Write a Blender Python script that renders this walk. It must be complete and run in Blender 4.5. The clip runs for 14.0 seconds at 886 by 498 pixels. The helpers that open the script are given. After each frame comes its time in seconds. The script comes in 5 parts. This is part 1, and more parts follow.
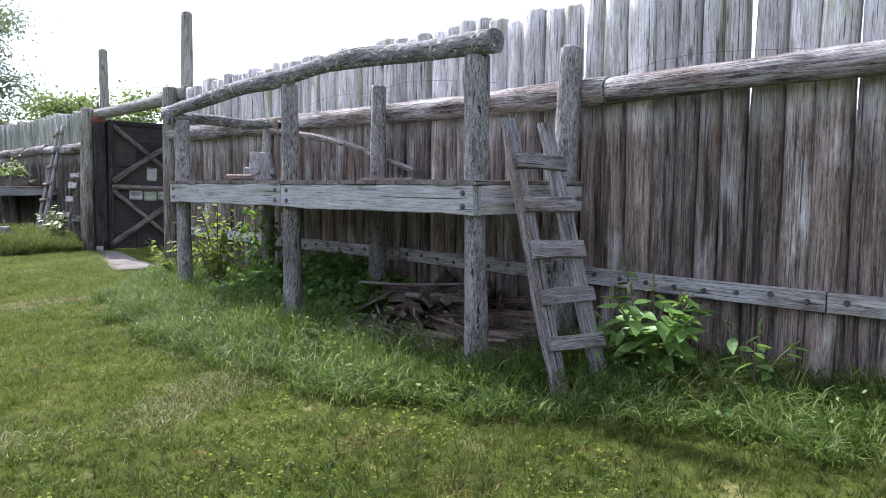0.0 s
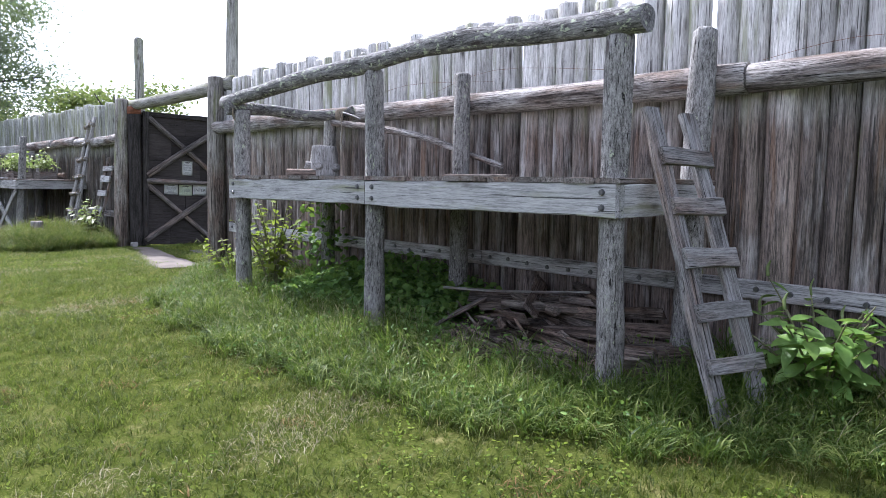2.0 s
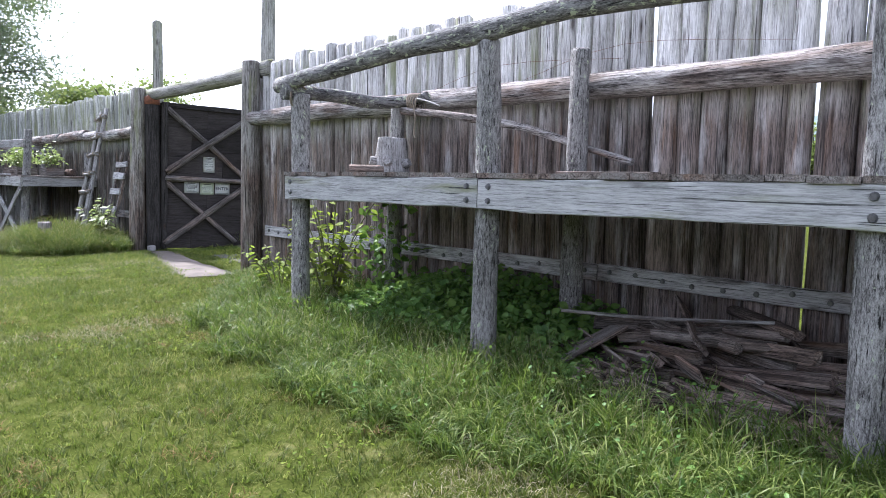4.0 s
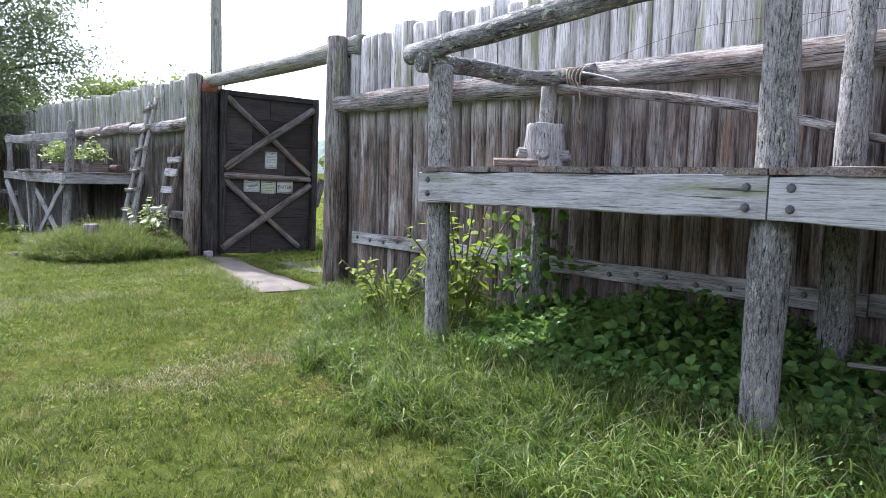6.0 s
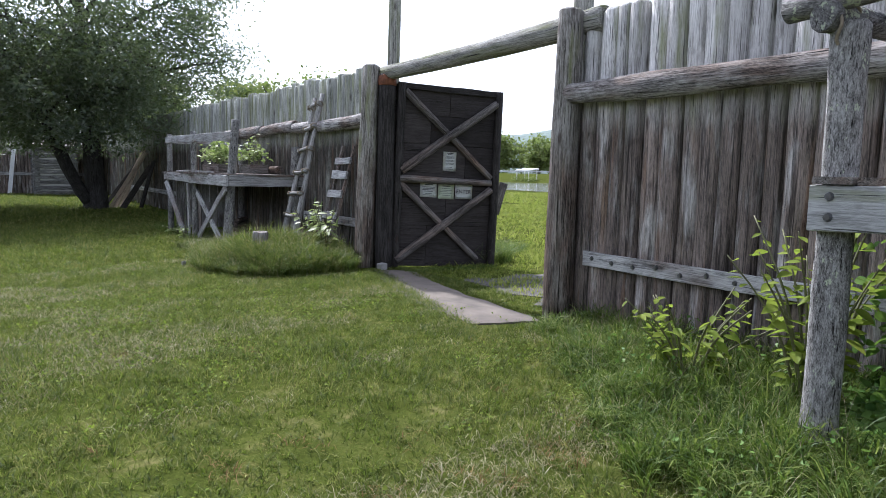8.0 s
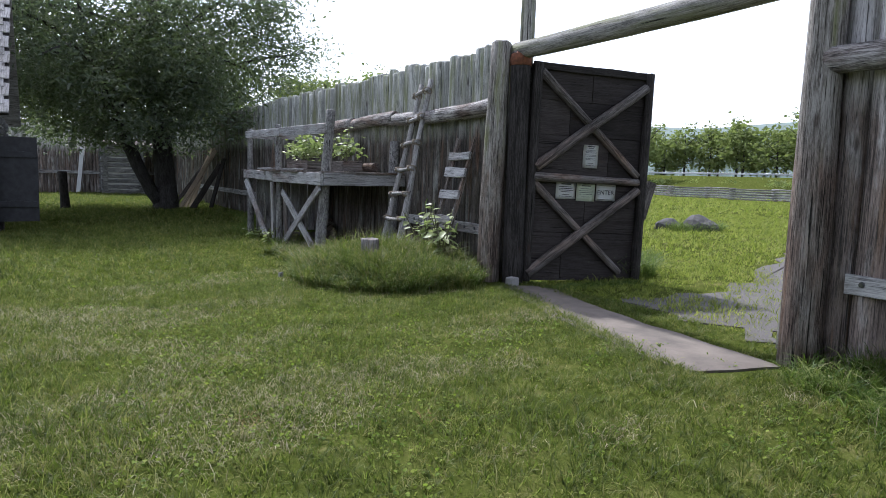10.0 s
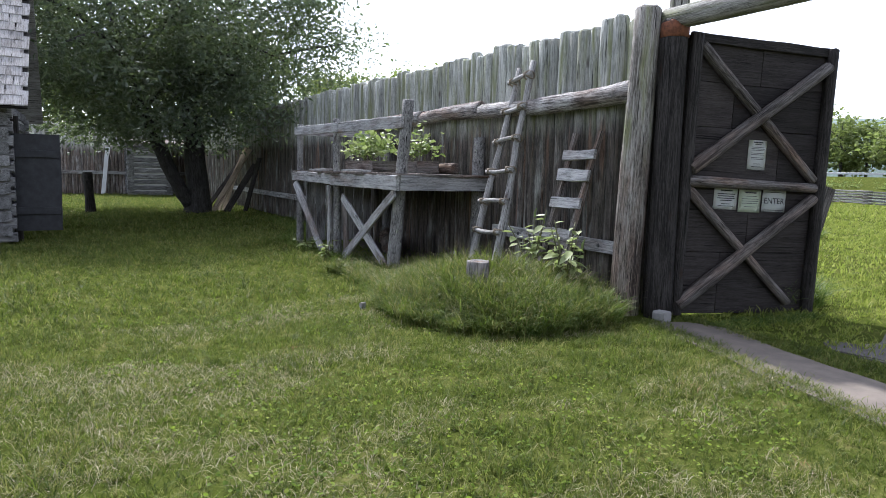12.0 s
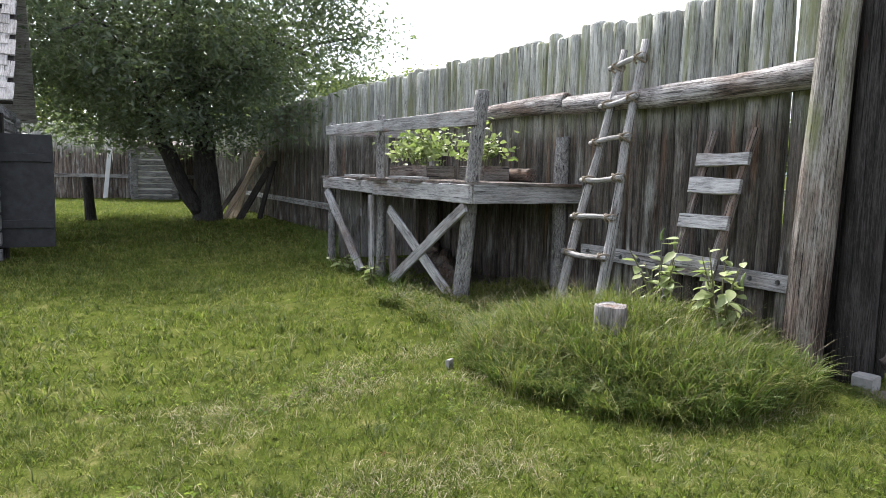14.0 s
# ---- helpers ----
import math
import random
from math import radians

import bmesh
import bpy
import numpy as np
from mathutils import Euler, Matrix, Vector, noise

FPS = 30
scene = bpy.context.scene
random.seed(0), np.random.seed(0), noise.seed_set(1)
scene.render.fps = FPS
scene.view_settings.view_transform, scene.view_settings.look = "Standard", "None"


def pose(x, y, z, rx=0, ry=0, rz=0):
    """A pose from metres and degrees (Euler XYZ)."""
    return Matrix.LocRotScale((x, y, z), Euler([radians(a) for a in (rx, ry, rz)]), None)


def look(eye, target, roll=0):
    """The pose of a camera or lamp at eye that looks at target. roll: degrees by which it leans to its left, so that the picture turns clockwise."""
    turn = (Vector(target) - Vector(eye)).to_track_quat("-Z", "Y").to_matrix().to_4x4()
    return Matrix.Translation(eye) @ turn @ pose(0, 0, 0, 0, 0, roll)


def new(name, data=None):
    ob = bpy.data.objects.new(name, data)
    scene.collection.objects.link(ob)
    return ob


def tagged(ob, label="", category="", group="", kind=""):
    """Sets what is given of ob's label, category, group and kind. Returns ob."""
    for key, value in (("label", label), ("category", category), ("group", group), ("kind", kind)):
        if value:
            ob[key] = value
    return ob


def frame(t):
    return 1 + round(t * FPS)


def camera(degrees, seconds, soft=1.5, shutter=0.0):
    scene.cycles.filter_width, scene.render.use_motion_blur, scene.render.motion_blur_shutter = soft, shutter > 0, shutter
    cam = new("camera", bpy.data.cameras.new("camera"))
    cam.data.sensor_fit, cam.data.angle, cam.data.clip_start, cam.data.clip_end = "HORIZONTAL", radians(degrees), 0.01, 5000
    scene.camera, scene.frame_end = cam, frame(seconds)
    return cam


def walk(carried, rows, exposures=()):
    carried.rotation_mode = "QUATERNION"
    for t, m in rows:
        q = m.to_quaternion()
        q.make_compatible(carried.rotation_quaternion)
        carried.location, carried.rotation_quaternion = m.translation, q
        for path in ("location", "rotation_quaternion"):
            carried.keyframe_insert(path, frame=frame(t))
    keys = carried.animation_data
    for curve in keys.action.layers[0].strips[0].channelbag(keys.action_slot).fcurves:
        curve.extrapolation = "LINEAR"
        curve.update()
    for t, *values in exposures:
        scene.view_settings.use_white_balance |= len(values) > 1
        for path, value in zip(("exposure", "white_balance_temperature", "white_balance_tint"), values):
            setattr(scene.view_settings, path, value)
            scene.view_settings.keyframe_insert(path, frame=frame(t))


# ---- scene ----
cam = camera(65.9, 14.0, soft=0.65)
METRES, EYE, TILT, LEAN, TURN = 13.0, 1.45, -3.1, 0.0, -45.0
ROWS = [
    (0.0, 0.0, 0.0, 0.0, 0.01, -2.22, -0.29),
    (0.5, -0.0106, 0.0004, 0.0014, 0.18, -2.22, -0.43),
    (1.0, -0.0244, 0.0079, 0.0, 0.05, -2.29, -0.52),
    (1.5, -0.0432, 0.0265, 0.0008, 0.25, -2.51, -0.69),
    (2.0, -0.0632, 0.0464, 0.0026, 0.67, -2.54, -0.8),
    (4.5, -0.1615, 0.1745, 0.0075, 0.4, -2.58, -1.17),
    (5.0, -0.1864, 0.2059, 0.0105, 0.93, -2.7, -1.26),
    (5.5, -0.2088, 0.2283, 0.0133, 1.5, -2.67, -1.36),
    (6.0, -0.2321, 0.2626, 0.0106, 2.28, -2.77, -1.39),
    (6.5, -0.26, 0.2922, 0.016, 4.12, -3.0, -1.48),
    (7.0, -0.2937, 0.3182, 0.0183, 7.57, -2.93, -1.89),
    (7.5, -0.3168, 0.3444, 0.0167, 8.94, -3.04, -1.78),
    (8.0, -0.3465, 0.3743, 0.0208, 11.45, -3.19, -1.99),
    (8.5, -0.3765, 0.3964, 0.0212, 12.93, -3.12, -2.23),
    (9.0, -0.4055, 0.4264, 0.02, 13.93, -3.23, -2.21),
    (11.5, -0.55, 0.5597, 0.0255, 16.78, -3.38, -2.39),
    (12.0, -0.5816, 0.5963, 0.0296, 17.05, -3.5, -2.27),
    (12.5, -0.6104, 0.6205, 0.0331, 17.79, -3.48, -2.38),
    (13.0, -0.6362, 0.6528, 0.0323, 18.02, -3.44, -2.32),
    (13.5, -0.661, 0.6864, 0.0362, 17.91, -3.55, -2.22),
    (14.0, -0.6863, 0.7119, 0.0397, 17.26, -3.38, -2.25),
]
walk(cam, [(t, pose(0, 0, EYE, TILT, LEAN, TURN) @ pose(METRES * x, METRES * y, METRES * z, 90 + pitch, roll, yaw)) for t, x, y, z, yaw, pitch, roll in ROWS],
     [(0.0, 1.44, 5550, 19), (5.0, 1.70, 5550, 19), (7.0, 1.45, 5600, 17), (9.0, 0.85, 5600, 16), (11.5, 1.08, 5650, 16), (12.5, 1.30, 5750, 15), (14.0, 1.54, 6050, 14)])

# ---- world and light ----
SUN_AZ, SUN_EL = radians(8), radians(52)
world = bpy.data.worlds.new("sky")
scene.world = world
world.use_nodes = True
_wn = world.node_tree.nodes
_sky = _wn.new("ShaderNodeTexSky")
_sky.sky_type = "NISHITA"
_sky.sun_disc = False
_sky.sun_elevation, _sky.sun_rotation = SUN_EL, SUN_AZ
_sky.air_density, _sky.dust_density, _sky.ozone_density = 1.0, 2.0, 1.0
_wn["Background"].inputs["Strength"].default_value = 0.15
_haze = _wn.new("ShaderNodeHueSaturation")
_haze.inputs["Saturation"].default_value = 0.28
world.node_tree.links.new(_sky.outputs[0], _haze.inputs["Color"])
world.node_tree.links.new(_haze.outputs[0], _wn["Background"].inputs["Color"])
sun_dir = Vector((math.sin(SUN_AZ) * math.cos(SUN_EL), math.cos(SUN_AZ) * math.cos(SUN_EL), math.sin(SUN_EL)))
sun = new("sun", bpy.data.lights.new("sun", "SUN"))
sun.data.energy, sun.data.angle, sun.data.color = 3.3, radians(1.8), (1.0, 0.94, 0.84)
sun.matrix_basis = look(sun_dir * 60, (0, 0, 0))


# ---- materials ----
def nodes_of(name):
    m = bpy.data.materials.new(name)
    m.use_nodes = True
    nt = m.node_tree
    b = nt.nodes["Principled BSDF"]
    return m, nt, b


def ramp(nt, fac, stops):
    r = nt.nodes.new("ShaderNodeValToRGB")
    while len(r.color_ramp.elements) < len(stops):
        r.color_ramp.elements.new(0.5)
    for e, (p, c) in zip(r.color_ramp.elements, stops):
        e.position, e.color = p, (*c, 1)
    nt.links.new(fac, r.inputs[0])
    return r.outputs[0]


def grey(v):
    return (v, v, v)


def mixc(nt, fac, a, b, mode="MIX"):
    n = nt.nodes.new("ShaderNodeMix")
    n.data_type, n.blend_type = "RGBA", mode
    for key, v in ((0, fac), (6, a), (7, b)):
        if isinstance(v, bpy.types.NodeSocket):
            nt.links.new(v, n.inputs[key])
        elif isinstance(v, (int, float)):
            n.inputs[key].default_value = v
        else:
            n.inputs[key].default_value = (*v, 1)
    return n.outputs[2]


def calc(nt, op, a, b=0.0):
    n = nt.nodes.new("ShaderNodeMath")
    n.operation = op
    for key, v in ((0, a), (1, b)):
        if isinstance(v, bpy.types.NodeSocket):
            nt.links.new(v, n.inputs[key])
        else:
            n.inputs[key].default_value = v
    return n.outputs[0]


def coords(nt, scale, own=True, shift=True):
    tc = nt.nodes.new("ShaderNodeTexCoord")
    mp = nt.nodes.new("ShaderNodeMapping")
    mp.inputs["Scale"].default_value = scale
    out = tc.outputs["Object"]
    if not own:
        g = nt.nodes.new("ShaderNodeNewGeometry")
        out = g.outputs["Position"]
    elif shift:
        info = nt.nodes.new("ShaderNodeObjectInfo")
        add = nt.nodes.new("ShaderNodeVectorMath")
        add.operation = "MULTIPLY_ADD"
        add.inputs[1].default_value = (1, 1, 1)
        nt.links.new(out, add.inputs[0])
        sc = nt.nodes.new("ShaderNodeVectorMath")
        sc.operation = "SCALE"
        sc.inputs[0].default_value = (13.0, 7.0, 29.0)
        nt.links.new(info.outputs["Random"], sc.inputs["Scale"])
        nt.links.new(sc.outputs[0], add.inputs[2])
        out = add.outputs[0]
    nt.links.new(out, mp.inputs[0])
    return mp.outputs[0]


def noise_tex(nt, vec, scale, detail=4.0, rough=0.6):
    n = nt.nodes.new("ShaderNodeTexNoise")
    n.inputs["Scale"].default_value, n.inputs["Detail"].default_value, n.inputs["Roughness"].default_value = scale, detail, rough
    nt.links.new(vec, n.inputs["Vector"])
    return n.outputs["Fac"]


def bump(nt, b, height, strength=0.5, dist=0.01):
    n = nt.nodes.new("ShaderNodeBump")
    n.inputs["Strength"].default_value, n.inputs["Distance"].default_value = strength, dist
    nt.links.new(height, n.inputs["Height"])
    nt.links.new(n.outputs[0], b.inputs["Normal"])


def wood(name, dark, mid, light, brown=0.0, brown_gain=1.0, green=0.0, lichen=0.0, brown_below=None, bump_d=0.012, vary=0.35, rough_grain=0.0):
    """Weathered timber; the grain runs along the piece's own z."""
    m, nt, b = nodes_of(name)
    grain = noise_tex(nt, coords(nt, (70, 70, 2.8 + 14 * rough_grain)), 1.0, 7, 0.74)
    fine = noise_tex(nt, coords(nt, (230, 230, 16 + 60 * rough_grain)), 1.0, 3, 0.7)
    patch = noise_tex(nt, coords(nt, (9, 9, 2.6)), 1.0, 5, 0.65)
    blot = noise_tex(nt, coords(nt, (5, 5, 1.3)), 1.0, 4, 0.6)
    g = calc(nt, "ADD", calc(nt, "MULTIPLY", grain, 0.46), calc(nt, "MULTIPLY", fine, 0.30))
    g = calc(nt, "ADD", g, calc(nt, "MULTIPLY", patch, 0.24))
    col = ramp(nt, g, [(0.42, dark), (0.49, mid), (0.57, light)])
    info = nt.nodes.new("ShaderNodeObjectInfo")
    if brown:
        mask = ramp(nt, blot, [(0.5 - 0.25 * brown, grey(0)), (0.72 - 0.25 * brown, grey(1))])
        if brown_below is not None:
            tc = nt.nodes.new("ShaderNodeTexCoord")
            sep = nt.nodes.new("ShaderNodeSeparateXYZ")
            nt.links.new(tc.outputs["Object"], sep.inputs[0])
            zz = calc(nt, "ADD", sep.outputs[2], calc(nt, "MULTIPLY", blot, 0.5))
            low = ramp(nt, calc(nt, "DIVIDE", zz, 4.0), [((brown_below + 0.1) / 4, grey(1)), ((brown_below + 0.45) / 4, grey(0.0))])
            mask = calc(nt, "MULTIPLY", mask, low)
        tone = mixc(nt, ramp(nt, g, [(0.42, grey(0)), (0.585, grey(1))]), (0.02 * brown_gain, 0.013 * brown_gain, 0.011 * brown_gain), (0.275 * brown_gain, 0.197 * brown_gain, 0.153 * brown_gain))
        col = mixc(nt, calc(nt, "MULTIPLY", mask, 0.85), col, tone)
        streak = noise_tex(nt, coords(nt, (11, 11, 0.7)), 1.0, 3, 0.55)
        drip = noise_tex(nt, coords(nt, (17, 17, 0.55)), 1.0, 4, 0.6)
        col = mixc(nt, calc(nt, "MULTIPLY", mask, ramp(nt, drip, [(0.55, grey(0)), (0.64, grey(0.8))])), col, (0.014, 0.010, 0.009))
        sm = calc(nt, "MULTIPLY", mask, ramp(nt, streak, [(0.58, grey(0)), (0.68, grey(0.75))]))
        col = mixc(nt, sm, col, mixc(nt, ramp(nt, g, [(0.4, grey(0)), (0.6, grey(1))]), (0.05, 0.028, 0.018), (0.31, 0.20, 0.135)))
    if green:
        above = calc(nt, "SUBTRACT", 1.0, calc(nt, "MULTIPLY", low, 0.92)) if brown and brown_below is not None else 1.0
        gm = noise_tex(nt, coords(nt, (7, 7, 0.8)), 1.0, 3, 0.6)
        gm = ramp(nt, gm, [(0.56 - 0.1 * green, grey(0)), (0.72 - 0.1 * green, grey(0.75))])
        gm = calc(nt, "MULTIPLY", gm, above)
        col = mixc(nt, gm, col, (0.19, 0.205, 0.085))
    cr = noise_tex(nt, coords(nt, (62, 62, 1.3 + 5 * rough_grain)), 1.0, 4, 0.62)
    crack = ramp(nt, cr, [(0.35, grey(0)), (0.38, grey(1))])
    cr2 = noise_tex(nt, coords(nt, (95, 95, 2.4 + 9 * rough_grain)), 1.0, 3, 0.6)
    crack = calc(nt, "MULTIPLY", crack, ramp(nt, cr2, [(0.33, grey(0.25)), (0.36, grey(1))]))
    col = mixc(nt, calc(nt, "SUBTRACT", 1.0, crack), col, tuple(c * 0.3 for c in dark))
    kn = nt.nodes.new("ShaderNodeTexVoronoi")
    kn.inputs["Scale"].default_value = 1.0
    nt.links.new(coords(nt, (4.2, 4.2, 1.5)), kn.inputs["Vector"])
    knot = ramp(nt, kn.outputs["Distance"], [(0.05, grey(1)), (0.13, grey(0))])
    col = mixc(nt, calc(nt, "MULTIPLY", knot, 0.7), col, (0.035, 0.02, 0.014))
    if lichen:
        ln = noise_tex(nt, coords(nt, (22, 22, 14)), 1.0, 4, 0.7)
        lm = ramp(nt, ln, [(0.66 - 0.06 * lichen, grey(0)), (0.69 - 0.06 * lichen, grey(1))])
        col = mixc(nt, lm, col, (0.42, 0.46, 0.33))
    v = calc(nt, "ADD", calc(nt, "MULTIPLY", info.outputs["Random"], vary), 1.0 - vary / 2)
    hs = nt.nodes.new("ShaderNodeHueSaturation")
    nt.links.new(v, hs.inputs["Value"])
    nt.links.new(col, hs.inputs["Color"])
    nt.links.new(hs.outputs[0], b.inputs["Base Color"])
    b.inputs["Roughness"].default_value = 0.88
    b.inputs["Specular IOR Level"].default_value = 0.25
    h = calc(nt, "ADD", g, calc(nt, "MULTIPLY", crack, 0.6))
    bump(nt, b, h, 0.8, bump_d * 0.9)
    return m


def plain(name, col, rough=0.7, metal=0.0, var=0.25, scale=12, bumpd=0.002):
    m, nt, b = nodes_of(name)
    n = noise_tex(nt, coords(nt, (1, 1, 1)), scale, 5, 0.65)
    c = ramp(nt, n, [(0.3, tuple(x * (1 - var) for x in col)), (0.7, tuple(min(1, x * (1 + var)) for x in col))])
    nt.links.new(c, b.inputs["Base Color"])
    b.inputs["Roughness"].default_value, b.inputs["Metallic"].default_value = rough, metal
    bump(nt, b, n, 0.5, bumpd)
    return m


def leafy(name, a, b_, c, rough=0.5, trans=0.35, spec=0.3):
    m, nt, b = nodes_of(name)
    geo = nt.nodes.new("ShaderNodeNewGeometry")
    big = noise_tex(nt, coords(nt, (1, 1, 1), own=False), 1.3, 3)
    clump = noise_tex(nt, coords(nt, (1, 1, 1), own=False), 11.0, 3, 0.6)
    f = calc(nt, "ADD", calc(nt, "MULTIPLY", geo.outputs["Random Per Island"], 0.5), calc(nt, "MULTIPLY", big, 0.5))
    f = calc(nt, "ADD", f, calc(nt, "MULTIPLY", calc(nt, "SUBTRACT", clump, 0.5), 1.1))
    col = ramp(nt, f, [(0.2, a), (0.5, b_), (0.85, c)])
    nt.links.new(col, b.inputs["Base Color"])
    b.inputs["Roughness"].default_value = rough
    b.inputs["Specular IOR Level"].default_value = spec
    tr = nt.nodes.new("ShaderNodeBsdfTranslucent")
    lit = mixc(nt, 0.38, col, (0.25, 0.36, 0.04))
    nt.links.new(lit, tr.inputs["Color"])
    mx = nt.nodes.new("ShaderNodeMixShader")
    mx.inputs[0].default_value = trans
    out = nt.nodes["Material Output"]
    nt.links.new(b.outputs[0], mx.inputs[1])
    nt.links.new(tr.outputs[0], mx.inputs[2])
    nt.links.new(mx.outputs[0], out.inputs["Surface"])
    return m


# weathered greys raised further to stand for sky haze over the upper posts
M_POST = wood("palisade_timber", (0.26, 0.245, 0.23), (0.52, 0.50, 0.475), (0.74, 0.72, 0.695), brown=1.0, green=0.4, brown_below=2.05, vary=0.55)
# north posts: lower brown scaled down to 0.4, greener above
M_POST_N = wood("dark_palisade_timber", (0.16, 0.165, 0.145), (0.32, 0.325, 0.29), (0.50, 0.50, 0.455), brown=1.0, brown_gain=0.4, green=0.8, brown_below=2.05, vary=0.55)
M_RAILLOG = wood("rail_log_timber", (0.05, 0.044, 0.04), (0.26, 0.243, 0.228), (0.56, 0.54, 0.515), brown=0.25, bump_d=0.02)
M_PLANK = wood("rail_plank_timber", (0.17, 0.165, 0.16), (0.36, 0.355, 0.345), (0.55, 0.54, 0.525), brown=0.05, bump_d=0.006, vary=0.25)
M_FASCIA = wood("fascia_timber", (0.22, 0.22, 0.214), (0.36, 0.36, 0.352), (0.49, 0.49, 0.48), green=0.05, bump_d=0.006, vary=0.15)
M_LADDER = wood("ladder_plank_timber", (0.08, 0.077, 0.073), (0.19, 0.186, 0.18), (0.33, 0.325, 0.315), brown=0.05, bump_d=0.006, vary=0.3)
M_DECK = wood("deck_board_timber", (0.06, 0.052, 0.045), (0.15, 0.135, 0.12), (0.28, 0.26, 0.24), brown=0.3, bump_d=0.006)
M_BARK = wood("peeled_post_timber", (0.06, 0.057, 0.053), (0.20, 0.193, 0.182), (0.39, 0.38, 0.36), lichen=0.5, bump_d=0.016, vary=0.25, rough_grain=1.2)
M_LICHEN = wood("lichen_log_timber", (0.04, 0.038, 0.036), (0.135, 0.13, 0.126), (0.30, 0.295, 0.285), lichen=1.3, bump_d=0.02, vary=0.15, rough_grain=0.6)
M_GATEPOST = wood("gate_post_timber", (0.06, 0.052, 0.045), (0.19, 0.175, 0.15), (0.38, 0.36, 0.325), brown=0.75, green=0.3, brown_below=1.7)
M_BEAM = wood("gate_beam_timber", (0.11, 0.105, 0.09), (0.27, 0.26, 0.23), (0.46, 0.45, 0.41), green=0.6)
M_DARK = wood("creosoted_timber", (0.009, 0.008, 0.007), (0.022, 0.019, 0.017), (0.055, 0.049, 0.045), bump_d=0.008)
M_DOOR = wood("gate_board_timber", (0.020, 0.0165, 0.015), (0.032, 0.027, 0.0245), (0.05, 0.043, 0.04), bump_d=0.003, vary=0.8)
M_BRACE = wood("gate_brace_timber", (0.03, 0.026, 0.023), (0.085, 0.075, 0.068), (0.20, 0.182, 0.168), brown=0.15, bump_d=0.01)
M_POLE = wood("ladder_pole_timber", (0.13, 0.12, 0.11), (0.29, 0.28, 0.265), (0.46, 0.45, 0.43), bump_d=0.008, vary=0.2)
M_CUT = wood("cut_wood", (0.20, 0.15, 0.10), (0.36, 0.29, 0.21), (0.52, 0.44, 0.33), bump_d=0.004)
# wood tone taken down slightly to add the shade below the platform
M_FIRE = wood("split_firewood", (0.035, 0.03, 0.026), (0.12, 0.105, 0.09), (0.29, 0.255, 0.22), brown=0.5, bump_d=0.01, vary=0.6)
M_LOGWALL = wood("cabin_log_timber", (0.06, 0.058, 0.055), (0.17, 0.165, 0.16), (0.34, 0.335, 0.325), bump_d=0.012)
M_SHINGLE = wood("shingle_timber", (0.16, 0.145, 0.13), (0.32, 0.30, 0.28), (0.48, 0.46, 0.44), lichen=0.5, bump_d=0.006, vary=0.45)
M_CHINK = plain("lime_chinking", (0.5, 0.49, 0.46), 0.9, 0, 0.2, 20)
M_BOLT = plain("galvanised_bolt", (0.16, 0.16, 0.165), 0.3, 0.8, 0.3, 40)
M_RUST = plain("rusty_iron", (0.18, 0.07, 0.035), 0.8, 0.3, 0.5, 25)
M_ROPE = plain("frayed_rope", (0.24, 0.20, 0.15), 0.95, 0, 0.3, 90)
M_PAPER = plain("laminated_paper", (0.84, 0.85, 0.82), 0.5, 0, 0.04, 6, 0.0005)
M_PAPER_G = plain("pale_green_paper", (0.76, 0.82, 0.66), 0.5, 0, 0.04, 6, 0.0005)
M_INK = plain("black_ink", (0.03, 0.03, 0.035), 0.6, 0, 0.1, 6, 0.0001)
# concrete tone lowered to include the shadow of door and gate beam
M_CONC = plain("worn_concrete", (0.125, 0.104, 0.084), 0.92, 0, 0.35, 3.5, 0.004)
M_BLOCK = plain("pale_concrete_block", (0.27, 0.262, 0.248), 0.9, 0, 0.25, 14, 0.004)
M_ROCK = plain("field_stone", (0.06, 0.057, 0.054), 0.9, 0, 0.4, 5, 0.02)
M_GRAVEL = plain("pea_gravel", (0.085, 0.076, 0.067), 0.95, 0, 0.45, 45, 0.012)
M_WATER, _nt, _b = nodes_of("river_water")
_b.inputs["Base Color"].default_value = (0.11, 0.115, 0.09, 1)
_b.inputs["Roughness"].default_value = 0.12
_n = noise_tex(_nt, coords(_nt, (1, 1, 1), own=False), 1.5, 3)
bump(_nt, _b, _n, 0.25, 0.02)
M_LAWN_BLADE = leafy("lawn_blades", (0.026, 0.041, 0.010), (0.098, 0.126, 0.025), (0.30, 0.275, 0.105), 0.5, 0.43, 0.18)
# lighter copy of the lawn blades: strong sun on the field painted in
M_FIELD = leafy("sunlit_field_blades", (0.08, 0.10, 0.02), (0.22, 0.26, 0.045), (0.42, 0.40, 0.13), 0.5, 0.5, 0.1)
# darker copy of the lawn blades, with shade put into its colour
M_SHADED_LAWN = leafy("shaded_lawn_blades", (0.016, 0.029, 0.007), (0.056, 0.078, 0.013), (0.16, 0.15, 0.05), 0.55, 0.33, 0.12)
M_TALL = leafy("tall_grass_blades", (0.020, 0.044, 0.010), (0.075, 0.125, 0.022), (0.27, 0.31, 0.10), 0.45, 0.38, 0.15)
M_DRY = leafy("dry_grass_stems", (0.20, 0.165, 0.095), (0.33, 0.285, 0.18), (0.46, 0.42, 0.29), 0.7, 0.3)
M_THATCH = leafy("brown_dead_turf", (0.10, 0.055, 0.028), (0.20, 0.12, 0.06), (0.32, 0.22, 0.11), 0.8, 0.2, 0.05)
